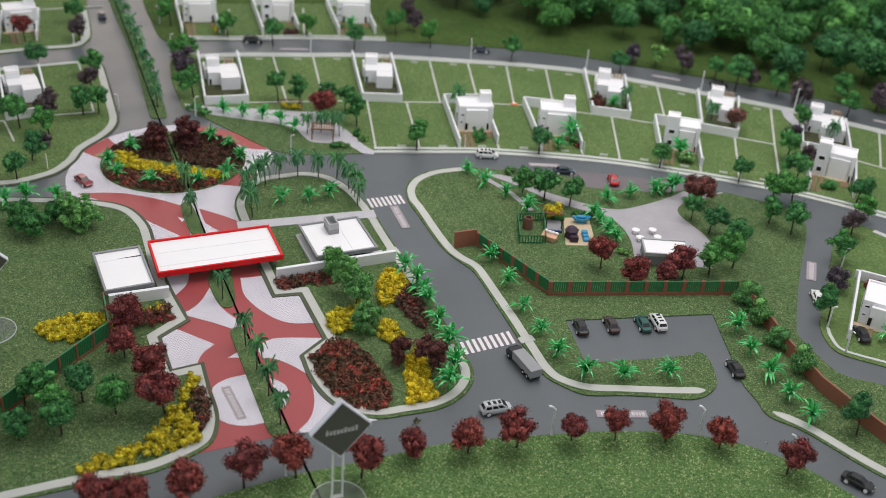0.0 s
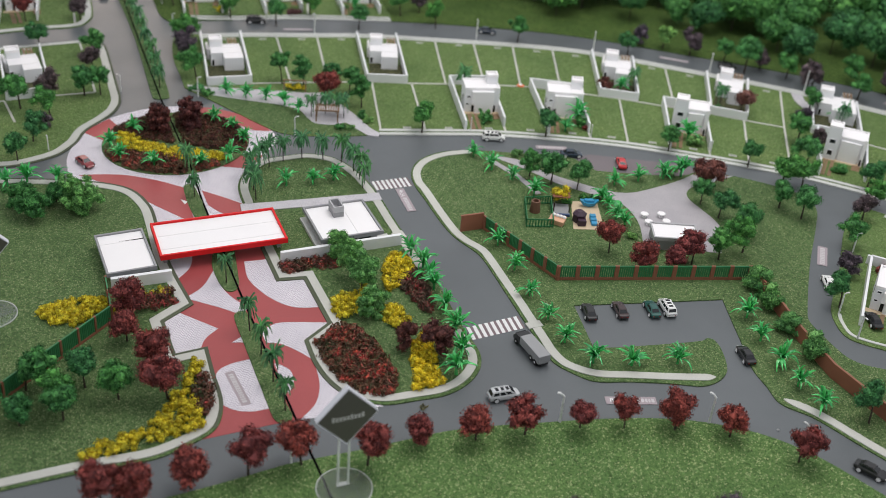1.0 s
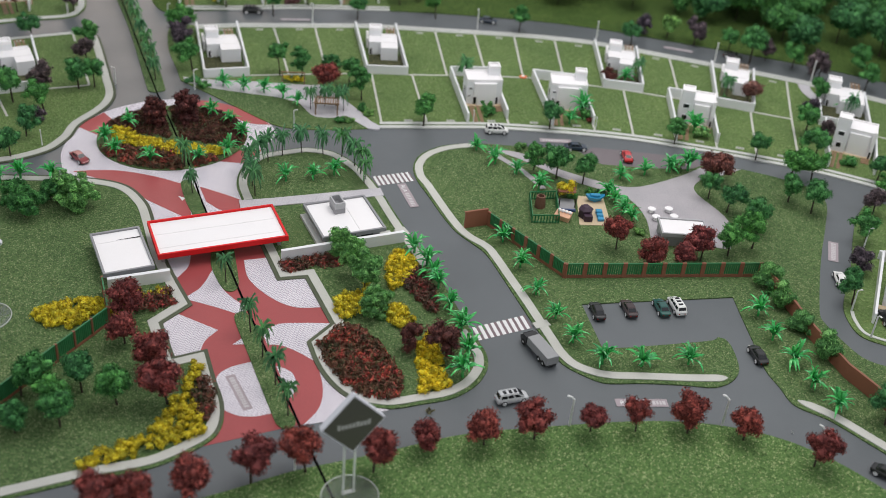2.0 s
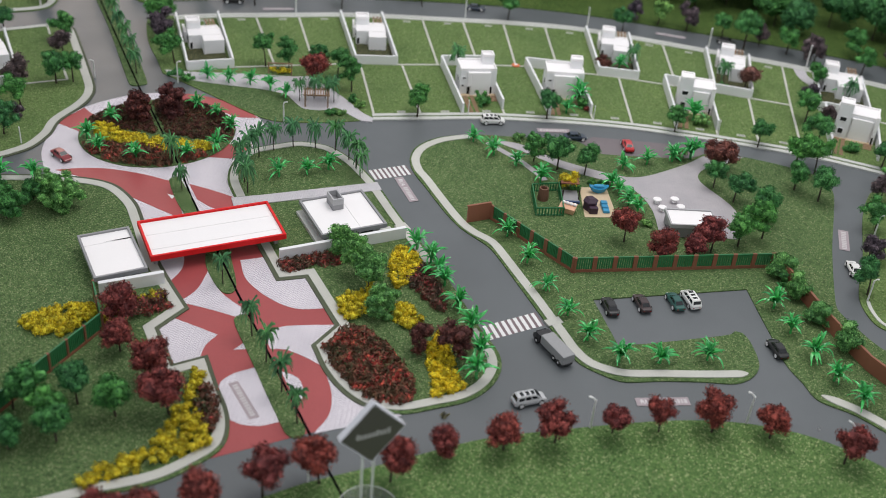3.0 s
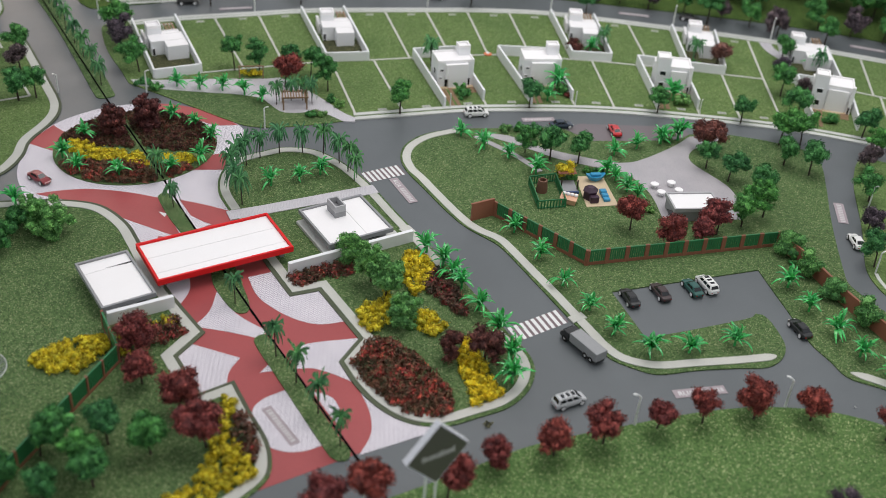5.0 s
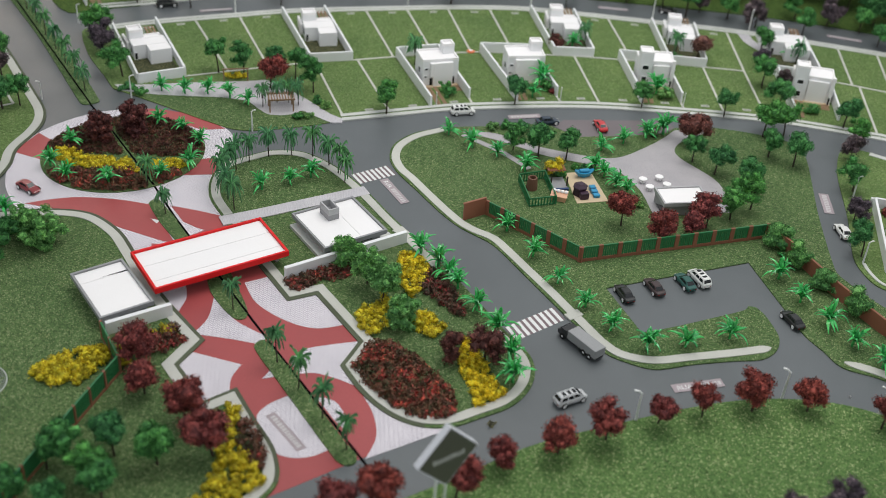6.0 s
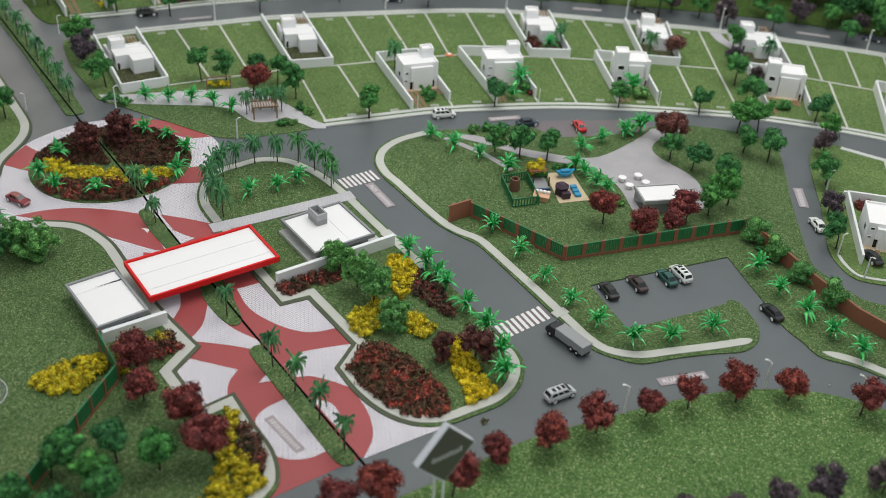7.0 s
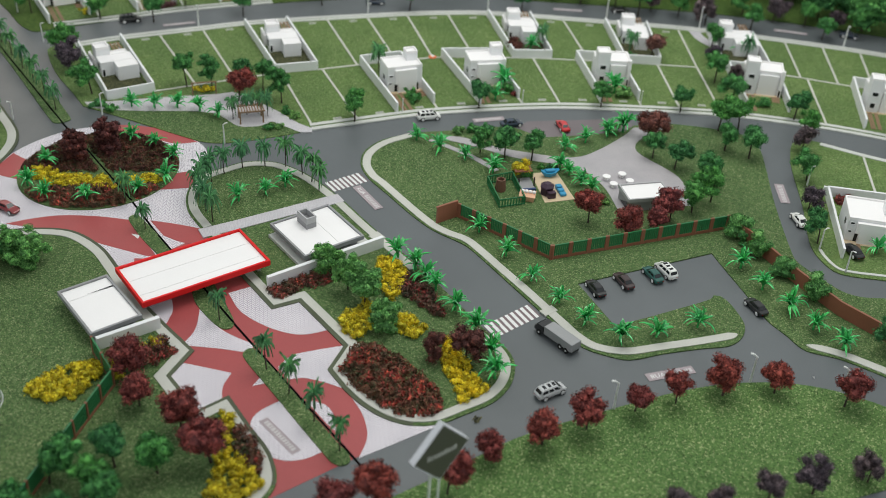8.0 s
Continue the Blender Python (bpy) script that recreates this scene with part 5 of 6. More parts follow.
GREEN_FAR = [(-24.1, 86.8, 1.10), (-0.8, 90.0, 1.00), (19.1, 94.4, 0.90), (23.6, 90.9, 1.35), (32.2, 91.9, 1.00), (46.3, 94.4, 1.00), (46.3, 86.3, 1.10),  (36.6, 76.8, 1.1), (34.2, 60.6, 1.1), (35.9, 52.2, 1.2), (42.9, 26.2), (40.0, 8.0, 1.05), (46.6, 41.3), (46.0, 47.4), (58.6, 90.4), (60.8, 84.2, 0.9), (62.4, 43.8)]
front_greens = [tree("tree", "dense dark green foam tree on the wide lawn", "tree", M_TEAL, 140 + i, 5.0, 2.1, 24, 180, 0.18, "lawn trees", 0.9, 0.35, 0.5) for i in range(4)]
scatter(front_greens, [(-50.3, -47.4), (-58.5, -51.4, 0.95), (-49.8, -49.9), (-50.5, -43.9), (-56.7, -46.7, 1.05), (-53.9, -52.4, 0.95), (-45.7, -44.5, 1.05)], 21, (1.02, 1.12))
scatter(greens, GREEN_AT + GREEN_LEFT + GREEN_FAR, 3, (0.98, 1.22))
tall = [tree("tree", "tall green foam model tree with a bare dark trunk", "tree", M_GREEN, 26 + i, 6.3, 2.1, 26, 170, 0.165, "tall park trees", 0.9, 0.75, 0.45) for i in range(3)]
scatter(tall, [(-61.6, 46.8, 1.05), (-57.1, 46.4, 0.98), (-52.0, 47.4, 0.9), (-48.3, 47.2, 0.9), (-44.4, 42.8)], 4, (1.0, 1.1))
scatter([olive], [(6.0, 96.7, 1.05)], 5)
BURG_AT = [(6.0, 10.2, 0.92), (11.9, 7.4, 1.0), (16.0, 9.0, 0.93), (18.4, 11.6, 1.02), (-51.8, 42.6, 1.15), (-120.2, 53.6), (-52.6, -28.3, 1.05), (-50.2, -34.1, 0.97), (-44.4, -38.5, 1.12), (-40.3, -42.5, 1.15),
           (-38.6, -60.9), (-35.6, -58.7, 1.05), (-31.4, -54.9, 1.2), (-26.3, -51.0, 1.1), (-21.3, -47.6, 1.12), (-14.2, -45.3), (-10.0, -39.9, 0.8), (-3.5, -37.0, 1.06), (1.9, -34.1, 1.05), (8.0, -30.6, 0.76), (13.2, -28.8, 0.78), (19.2, -27.0, 1.05), (25.8, -26.0, 0.98), (34.0, -27.8, 0.98)]
scatter(burgs, BURG_AT, 6, (1.04, 1.12))
PURP_AT = [(-96.1, 38.0, 1.2), (-96.1, 23.9, 1.3), (-91.3, 13.8, 0.75), (-83.3, 50.7, 1.2), (-48.0, 93.8), (-52.1, 102.4), (35.5, 69.1), (37.5, 59.9), (41.0, 17.3, 1.1), (44.7, 36.1, 1.1), (10.0, -47.3), (15.0, -46.0), (20.9, -44.2, 1.12), (26.3, -42.5, 1.1), (33.1, -40.3), (64.9, 88.8), (-110.6, 58.4),
           (0.8, 97.1, 1.15), (11.9, 95.6, 1.15), (26.7, 93.9, 1.10), (37.3, 88.4, 1.3), (52.4, 92.2, 1.20), (-12.2, -22.3, 1.22), (-16.3, -22.9, 1.08)]
scatter(purps, PURP_AT[:-2], 8)
wines = [tree("tree", "deep wine-red foam model tree in the flower garden", "tree", M_WINE, 50 + i, 4.7, 2.1, 28, 170, 0.17, "wine-red trees", 0.9, 0.7, 0.42) for i in range(2)]
scatter(wines, PURP_AT[-2:], 9)
low_wine = tree("tree", "wide dusty red foam tree with a low crown beside the plaza", "tree", M_DUSTY, 53, 4.4, 2.5, 32, 190, 0.17, "wine-red trees", 0.8, 0.6, 0.42)
scatter([low_wine], [(18.4, 37.0)], 9, (1.2, 1.25))
roses = tree("tree", "dusty rose foam model tree in a walled garden", "tree", M_ROSE, 60, 4.2, 1.9, 15, 150, 0.18)
scatter([roses], [(23.6, 70.0, 1.3)], 9)

low_olive = tree("tree", "bushy olive foam tree with a low wide crown", "tree", M_CURL, 64, 5.0, 3.0, 46, 170, 0.21, "bushy trees", 0.85, 1.25, 0.42)
low_green = tree("tree", "bushy dark green foam tree with a low wide crown", "tree", M_TEAL, 65, 5.0, 2.9, 44, 170, 0.21, "bushy trees", 0.85, 1.25, 0.42)
scatter([low_olive], [(-72.3, -7.8), (-74.6, -6.0, 0.7)], 17, (0.95, 1.05))
bushy = [tree("tree", "curly green foam tree with a crown close to the ground", "tree", M_CURL, 66 + i, 5.7, 2.25, 34, 190, 0.18, "bushy trees", 1.1, 0.9, 0.42) for i in range(3)]
scatter(bushy, [(-30.8, -6.3, 1.08), (-28.2, -9.6, 0.98), (-25.7, -13.2, 1.05), (-22.8, -16.9, 1.05)], 19, (0.98, 1.04))
hedge = [tree("tree", "dense dusty green foam bush against the brown wall", "tree", M_HEDGE, 120 + i, 4.4, 2.25, 30, 210, 0.17, "wall bushes", 0.98, 0.45, 0.45) for i in range(2)]
scatter(hedge, [(27.8, 8.9), (30.0, 3.4, 0.92), (32.3, -0.7, 0.9), (35.7, -6.6, 0.95)], 20, (0.96, 1.04))
scatter([low_green], [(-77.4, -12.6, 0.92), (-80.3, -9.6, 0.85), (-76.6, -7.0, 0.7)], 18, (0.95, 1.05))

# the wood behind the field
forest = [tree("forest_tree", "large dark green foam tree of the wood", "tree", M_FOREST, 70 + i, 9.5, 4.6, 24, 150, 0.36, "wood", 0.75) for i in range(5)]
frng = random.Random(12)
wood = []
for gx in range(-52, 90, 8):
    for gy in range(80, 184, 8):
        x, y = gx + frng.uniform(-2.6, 2.6), gy + frng.uniform(-2.6, 2.6)
        edge_y = float(np.interp(x, (-60, -25, 0, 23, 42, 54, 80), (118, 106, 108, 107, 102, 96, 82)))
        if edge_y + frng.uniform(-2, 2) < y < 136 + 0.62 * (x + 10) + 14:
            wood.append((x, y, frng.uniform(0.75, 1.2)))
scatter(forest, wood, 13, (0.95, 1.25))


# palms
def frond_mesh(name, mat, length, width, rise, droop, fold=0.35, seg=6):
    bm = bmesh.new()
    rows = []
    for i in range(seg + 1):
        u = i / seg
        x = length * u * (1 - 0.12 * u)
        z = rise * u - droop * u * u
        w = width * (0.35 + 1.3 * u * (1 - u) * 1.6) * (1 - u**4) + 0.02
        rows.append([bm.verts.new((x, -w, z - fold * w)), bm.verts.new((x, 0, z)), bm.verts.new((x, w, z - fold * w))])
    for a, b in zip(rows, rows[1:]):
        bm.faces.new((a[0], b[0], b[1], a[1]))
        bm.faces.new((a[1], b[1], b[2], a[2]))
    r = bmesh.ops.extrude_face_region(bm, geom=bm.faces[:])
    for e in r["geom"]:
        if isinstance(e, bmesh.types.BMVert):
            e.co.z -= 0.05
    bmesh.ops.recalc_face_normals(bm, faces=bm.faces[:])
    return finish(name, bm, mat)


FRONDS = [frond_mesh("frond", M_PALM, 1.55, 0.11, 2.5, 2.1), frond_mesh("frond", M_PALM, 1.2, 0.12, 2.9, 1.7), frond_mesh("frond", M_PALM, 1.75, 0.105, 1.7, 1.75)]


def bright_palm(seed, n=30):
    rng = random.Random(seed)
    p = root("palm_plant", "glossy bright green plastic palm plant with strap leaves", "palm", "bright palm plants")
    part("stem", tube(bmesh.new(), [(0, 0, -0.05), (0.03, 0.02, 0.3), (0.0, 0.0, 0.7)], 0.12, 0.1, 6), M_PALM, p)
    for i in range(n):
        a = 360 * i / n * 2.618 + rng.uniform(-14, 14)
        s = rng.uniform(0.6, 1.14)
        share("frond", FRONDS[i % 3], p, pose(0, 0, 0.55 * S, rng.uniform(-26, 26), rng.uniform(-52, 4), a) @ Matrix.Scale(s, 4))
    return p


brights = [bright_palm(80 + i) for i in range(4)]
BRIGHT_AT = [(-20.6, 32.4), (-16.6, 29.0, 1.1), (-12.5, 26.8), (-8.1, 23.0, 1.1), (4.0, 31.8), (7.7, 34.8), (11.7, 37.4, 1.25), (14.6, 39.3, 1.3), (4.1, 23.7), (5.8, 20.8), (-10.4, 6.0), (-6.6, 0.3, 1.1), (-3.2, -5.4), (0.3, -10.0), (3.4, -14.4, 0.95), (7.7, -17.5, 1.05),
             (12.6, -16.2, 1.05), (18.4, -13.7, 1.05), (27.0, 0.5, 1.1), (29.0, -4.5, 1.1), (31.7, -8.9, 1.1), (34.0, -12.9, 1.1), (36.9, -16.6, 1.15), (7.3, 18.8), (2.8, 25.5)]
BRIGHT_LEFT = [(-85.9, -5.6, 1.1), (-83.8, -3.5, 1.1), (-79.2, -2.0, 1.1), (-69.2, 38.4), (-65.2, 38.2), (-61.5, 38.8), (-57.6, 38.1), (-54.2, 36.4), (-46.4, 10.8), (-42.7, 13.1), (-40.0, 15.4), (-77.4, 18.6), (-78.1, 11.8), (-74.6, 8.6), (-68.2, 8.2), (-61.5, 11.6),
               (-66.4, 27.0), (-58.5, 22.0), (-62.1, 25.5), (-58.3, 15.6), (-21.9, -1.6, 1.2), (-19.3, -4.1, 1.2), (-16.4, -8.7, 1.2), (-13.7, -12.9, 1.2), (-11.0, -17.2, 1.2), (-9.1, -21.8, 1.2), (-8.7, -26.0, 1.2), (-17.8, -6.5), (-7.2, 48.5), (-5.7, 53.4, 1.35), (14.6, 54.0, 1.35), (48.3, 6.3), (-86.4, 75.8), (-61.6, 89.6), (0.1, 70.8), (41.9, 74.2)]
scatter(brights, BRIGHT_AT + BRIGHT_LEFT, 14, (1.3, 1.55))


def dark_palm(seed, h=2.9, reach=1.0):
    rng = random.Random(seed)
    p = root("palm_tree", "slender model palm with drooping dark green fronds", "palm", "dark palms")
    bend = rng.uniform(-0.25, 0.25)
    part("trunk", tube(bmesh.new(), [(0, 0, -0.1), (bend * 0.4, 0.05, h * 0.5), (bend, 0.0, h)], 0.07, 0.05, 6), M_TRUNK, p)
    crown = bmesh.new()
    for i in range(46):
        a = 2 * math.pi * i / 46 * 2.618 + rng.uniform(-0.2, 0.2)
        ln, rise, droop = reach * rng.uniform(0.95, 1.7), reach * rng.uniform(0.6, 2.7), reach * rng.uniform(1.1, 2.6)
        d, sd = Vector((math.cos(a), math.sin(a), 0)), Vector((-math.sin(a), math.cos(a), 0))
        prev = None
        for k in range(7):
            u = k / 6
            c = Vector((bend, 0, h)) + d * ln * u * (1 - 0.3 * u) + Vector((0, 0, rise * u - droop * u * u))
            w = 0.078 * (0.4 + 1.4 * u * (1 - u) * 1.5) + 0.015
            row = (c - sd * w - Vector((0, 0, 0.15 * u + 0.08)), c, c + sd * w - Vector((0, 0, 0.15 * u + 0.08)))
            vs = [crown.verts.new(q) for q in row]
            if prev:
                crown.faces.new((prev[0], vs[0], vs[1], prev[1]))
                crown.faces.new((prev[1], vs[1], vs[2], prev[2]))
            prev = vs
    part("crown", crown, M_DPALM, p)
    return p


darks = [dark_palm(90 + i) for i in range(3)]
DARK_AT = [(-49.1, 4.9), (-50.6, 7.6), (-52.2, 10.6), (-52.2, 13.4), (-51.3, 15.6), (-49.9, 18.3), (-47.4, 20.4), (-44.0, 21.3), (-40.8, 21.4), (-37.9, 19.3), (-36.2, 17.2), (-34.8, 14.8), (-58.2, 2.2, 0.85), (-62.8, 9.2),
           (-51.6, 35.9, 0.85), (-49.6, 37.8, 0.85), (-46.0, 37.6, 0.85), (-47.8, 38.4, 0.85), (-28.5, 57.0, 1.25), (2.5, 72.0), (19.4, 70.3), (42.5, 72.4)]
scatter(darks, DARK_AT, 15, (1.2, 1.45))
slims = [dark_palm(94 + i, 3.1, 0.88) for i in range(3)]
scatter(slims, [(-44.0, -17.5, 0.95), (-36.6, -26.6, 1.12), (-33.3, -30.7, 1.12), (-29.8, -35.2, 1.12), (-26.4, -39.7, 1.1)], 16, (1.2, 1.35))
for k, (x, y) in enumerate([(-115.0, 82.6), (-111.1, 77.2), (-106.9, 71.5), (-102.9, 66.1), (-98.9, 60.6), (-95.3, 55.5), (-91.6, 50.3), (-88.1, 45.4), (-84.6, 40.5), (-81.3, 35.9)]):
    copy_thing(darks[k % 3], at(x, y, TOP, 40 * k) @ Matrix.Scale(1.0 + 0.05 * (k % 3), 4)).scale = [1.28] * 3


# beds: yellow foam, red-brown leaves, hedges
def off_joint(p):
    """Whether a spot lies clear of the gap between the two boards."""
    a, b = Vector(GAP[0]), Vector(GAP[-1])
    d = (b - a).normalized()
    return abs((Vector(p) - Vector(GAP[4])).cross(d)) > 0.8


def bed(name, poly, mat, label, category, seed, density, size, height, cores=True, per=26, r=0.42):
    """A low bed of foam or leaf clumps inside an outline."""
    rng = np.random.default_rng(seed)
    xs, ys = [p[0] for p in poly], [p[1] for p in poly]
    area = abs(sum(poly[i - 1][0] * poly[i][1] - poly[i][0] * poly[i - 1][1] for i in range(len(poly)))) / 2
    want, centres = int(area * density), []
    while len(centres) < want:
        p = (rng.uniform(min(xs), max(xs)), rng.uniform(min(ys), max(ys)))
        if inside(p, poly) and off_joint(p):
            centres.append(np.array([p[0], p[1], TOP + height * rng.uniform(0.25, 1.0)]))
    radii = [r * rng.uniform(0.7, 1.3) for _ in centres]
    v, f = leaf_cloud(rng, centres, radii, per, size * (1.0 if cores else 1.35), 0.8, 0.6 if cores else 0.32)
    if cores:
        add_cores(rng, v, f, centres, radii, 0.62)
    ob = new(name, from_arrays(name, v, f, mat))
    return tagged(ob, label, category, kind="stuff")


YEL = "patch of bright yellow foam flowers on the turf"
bed("yellow_flowers", [(-64.0, -32.8), (-62.0, -29.6), (-57.3, -27.0), (-55.9, -29.2), (-58.0, -34.0), (-61.5, -34.4)], M_YELL, YEL, "flower bed", 1, 4.6, 0.15, 0.75, True, 70, 0.48)
bed("yellow_flowers", [(-55.6, -27.0), (-54.3, -24.9), (-50.5, -21.5), (-49.6, -23.1), (-53.2, -27.2), (-53.0, -29.6), (-54.2, -30.2)], M_YELL, YEL, "flower bed", 2, 2.8, 0.15, 0.75, True, 70, 0.48)
bed("yellow_flowers", [(-40.5, -35.1), (-39.4, -34.2), (-38.4, -39.8), (-35.9, -43.0), (-34.1, -45.8), (-37.3, -49.1), (-44.7, -56.1), (-44.6, -54.1), (-40.1, -47.4), (-39.9, -40.7)], M_YELL, YEL, "flower bed", 3, 3.0, 0.15, 0.75, True, 70, 0.48)
bed("yellow_flowers", [(-24.9, -1.5), (-22.5, -2.6), (-20.5, -4.4), (-21.2, -9.8), (-22.1, -11.7), (-24.4, -9.0), (-24.6, -5.6)], M_YELL, YEL, "flower bed", 4, 3.3, 0.13, 0.8, True, 70, 0.48)
bed("yellow_flowers", [(-29.0, -17.3), (-27.8, -15.1), (-26.2, -15.0), (-26.4, -12.9), (-25.7, -11.6), (-23.6, -13.0), (-23.8, -17.5), (-26.0, -20.5), (-27.2, -19.9)], M_YELL, YEL, "flower bed", 5, 3.3, 0.13, 0.8, True, 70, 0.48)
bed("yellow_flowers", [(-21.8, -15.1), (-20.3, -14.7), (-16.9, -16.6), (-18.1, -18.5), (-19.4, -19.6), (-21.3, -17.8)], M_YELL, YEL, "flower bed", 6, 3.3, 0.13, 0.7, True, 70, 0.48)
bed("yellow_flowers", [(-15.4, -20.2), (-14.7, -18.8), (-12.7, -21.9), (-10.9, -26.5), (-9.6, -28.8), (-12.9, -31.1), (-13.5, -28.5), (-15.7, -23.2)], M_YELL, YEL, "flower bed", 7, 3.3, 0.15, 0.75, True, 70, 0.48)
bed("yellow_flowers", [(-78.5, 14.6), (-78.9, 16.2), (-77.5, 17.0), (-72.9, 15.1), (-68.9, 14.9), (-65.7, 15.2), (-62.7, 16.1), (-60.2, 16.8), (-58.8, 15.3), (-59.4, 13.8), (-62.9, 12.6), (-65.2, 11.3), (-67.9, 11.3), (-72.3, 11.7), (-75.7, 12.3)], M_YELL, YEL, "flower bed", 8, 3.3, 0.13, 0.65, True, 70, 0.48)
bed("yellow_flowers", [(-60.3, 45.0), (-58.7, 46.4), (-56.7, 46.0), (-58.2, 44.4)], M_YELL, YEL, "flower bed", 9, 3.6, 0.13, 0.9, True, 70, 0.48)
bed("yellow_flowers", [(-5.0, 21.9), (-4.4, 23.6), (-2.4, 23.2), (-2.9, 21.6)], M_YELL, "yellow foam creeper on the play shelter", "shrub", 10, 8.0, 0.15, 2.6, True, 60, 0.6)
bed("yellow_flowers", [(-89.0, 75.3), (-88.0, 76.6), (-86.9, 75.9), (-87.9, 74.6)], M_YELL, "yellow foam shrub in a front yard", "shrub", 11, 2.4, 0.2, 1.2)

RED = "bed of brown and red leafy ground cover"
bed("red_flowers", [(-27.6, -26.1), (-26.3, -22.0), (-25.0, -20.9), (-22.3, -21.8), (-19.5, -24.3), (-17.1, -27.1), (-15.5, -29.8), (-15.1, -32.6), (-17.6, -33.6), (-20.1, -33.5), (-23.0, -31.5), (-25.0, -29.5)], M_BED, RED, "flower bed", 21, 4.9, 0.25, 0.45, False, 26, 0.5)
bed("red_flowers", [(-38.8, -10.7), (-31.6, -5.3), (-30.5, -8.6), (-34.2, -9.9), (-37.2, -12.9)], M_BED, RED, "flower bed", 22, 4.9, 0.25, 0.4, False, 26, 0.45)
bed("red_flowers", [(-20.3, -5.4), (-18.5, -6.7), (-17.6, -8.8), (-15.4, -12.0), (-14.9, -14.6), (-16.4, -14.4), (-19.3, -11.4), (-21.1, -10.2), (-21.3, -7.4)], M_BED, RED, "flower bed", 23, 4.1, 0.25, 0.6, False, 26, 0.5)
bed("red_flowers", [(-38.6, -36.7), (-36.5, -38.2), (-34.4, -43.1), (-35.1, -44.3), (-38.0, -41.1)], M_BED, RED, "flower bed", 24, 4.5, 0.25, 0.6, False, 26, 0.5)
bed("red_flowers", [(-53.0, -26.1), (-49.9, -22.2), (-48.1, -24.3), (-49.5, -26.6), (-51.8, -28.1)], M_BED, RED, "flower bed", 25, 3.8, 0.25, 0.8, False, 26, 0.5)


def across(p):
    """How far a spot lies beyond the middle of the roundabout, away from the gate."""
    return (p[1] - RING_C[1]) * 0.988 - (p[0] - RING_C[0]) * 0.156


half = [(p[0] * 0.97 + RING_M[0] * 0.03, p[1] * 0.96 + RING_M[1] * 0.04) for p in RING]
bed("red_flowers", [p for p in half if across(p) > -2.0], M_BEDW, "bed of dark wine-brown ground cover in the roundabout", "flower bed", 26, 5.0, 0.2, 0.25, False, 30, 0.42)
bed("red_flowers", [p for p in half if across(p) < -5.6], M_BED, RED, "flower bed", 27, 4.4, 0.25, 0.5, False, 26, 0.45)


def shrub(poly_centre, rad, h, mat, label, seed, n=26, per=90, size=0.17, slim=0.5):
    rng = np.random.default_rng(seed)
    centres = []
    while len(centres) < n:
        a, q = rng.uniform(0, 2 * math.pi), rad * math.sqrt(rng.uniform(0, 1)) * 0.8
        if not off_joint((poly_centre[0] + q * math.cos(a), poly_centre[1] + q * math.sin(a))):
            continue
        centres.append(np.array([poly_centre[0] + q * math.cos(a), poly_centre[1] + q * math.sin(a), TOP + rng.uniform(0.1, 1.0) * h]))
    radii = [rng.uniform(0.5, 0.8) * min(1.0, rad * 0.5) for _ in centres]
    v, f = leaf_cloud(rng, centres, radii, per, size, 0.8, slim)
    add_cores(rng, v, f, centres, radii)
    return tagged(new("shrub", from_arrays("shrub", v, f, mat)), label, "shrub", "shrubs")


shrub((-73.2, 19.7), 1.85, 4.6, M_SHRUB, "tall dark wine-red shrub in the roundabout", 31, 62, 70, 0.24, 0.45)
shrub((-69.0, 23.3), 2.05, 5.2, M_SHRUB, "tall dark wine-red shrub in the roundabout", 32, 72, 70, 0.24, 0.45)
for i, (x, y, r, h) in enumerate([(-13.7, 35.6, 1.3, 0.9), (-11.0, 36.6, 1.4, 1.0), (-8.5, 36.9, 1.3, 1.0), (12.6, 38.8, 1.7, 1.5), (-75.0, 37.9, 1.4, 0.8), (-72.2, 36.8, 1.4, 0.8), (-43.6, 34.1, 1.0, 0.7), (-45.3, 33.4, 1.0, 0.7), (-43.0, 39.2, 1.0, 0.9), (-41.5, 37.8, 1.0, 0.9),
                                  (-21.6, 46.2, 1.4, 1.7), (-22.3, 48.2, 1.2, 1.6), (15.9, 52.6, 1.7, 1.7), (41.3, 52.7, 1.7, 1.4), (-5.0, 51.5, 1.3, 1.5), (-4.1, 25.4, 0.9, 0.7), (-0.2, 25.6, 0.9, 0.6), (1.4, 25.7, 0.9, 0.6), (8.9, 15.8, 1.0, 1.0), (29.1, 6.8, 1.5, 2.2), (-2.6, 22.6, 0.8, 0.8), (-64.3, 89.3, 1.0, 0.8), (19.6, 69.0, 1.3, 1.0)]):
    shrub((x, y), r, h, M_GREEN if i % 3 else M_BUSH, "low clipped green foam shrub", 40 + i, 14, 70, 0.15)
shrub((-3.8, 50.5), 0.8, 0.9, M_BURG, "low burgundy foam shrub in a front yard", 70, 10)
shrub((-3.1, 70.4), 1.7, 2.0, M_WINE, "burgundy foam shrubs behind a garden wall", 71, 20)
shrub((47.3, 20.5), 1.6, 0.9, M_BURG, "burgundy foam hedge behind the house wall", 72, 14)
shrub((-72.9, 81.6), 1.8, 0.8, M_ROSE, "dry brownish shrubs in a front yard", 73, 16)
shrub((5.2, 16.7), 0.9, 1.3, M_SCARLET, "small bright red shrub by the playground", 74, 8)


# ---- lamp posts ----
M_POLE = plain("pole_white", (0.7, 0.71, 0.7), 0.45)


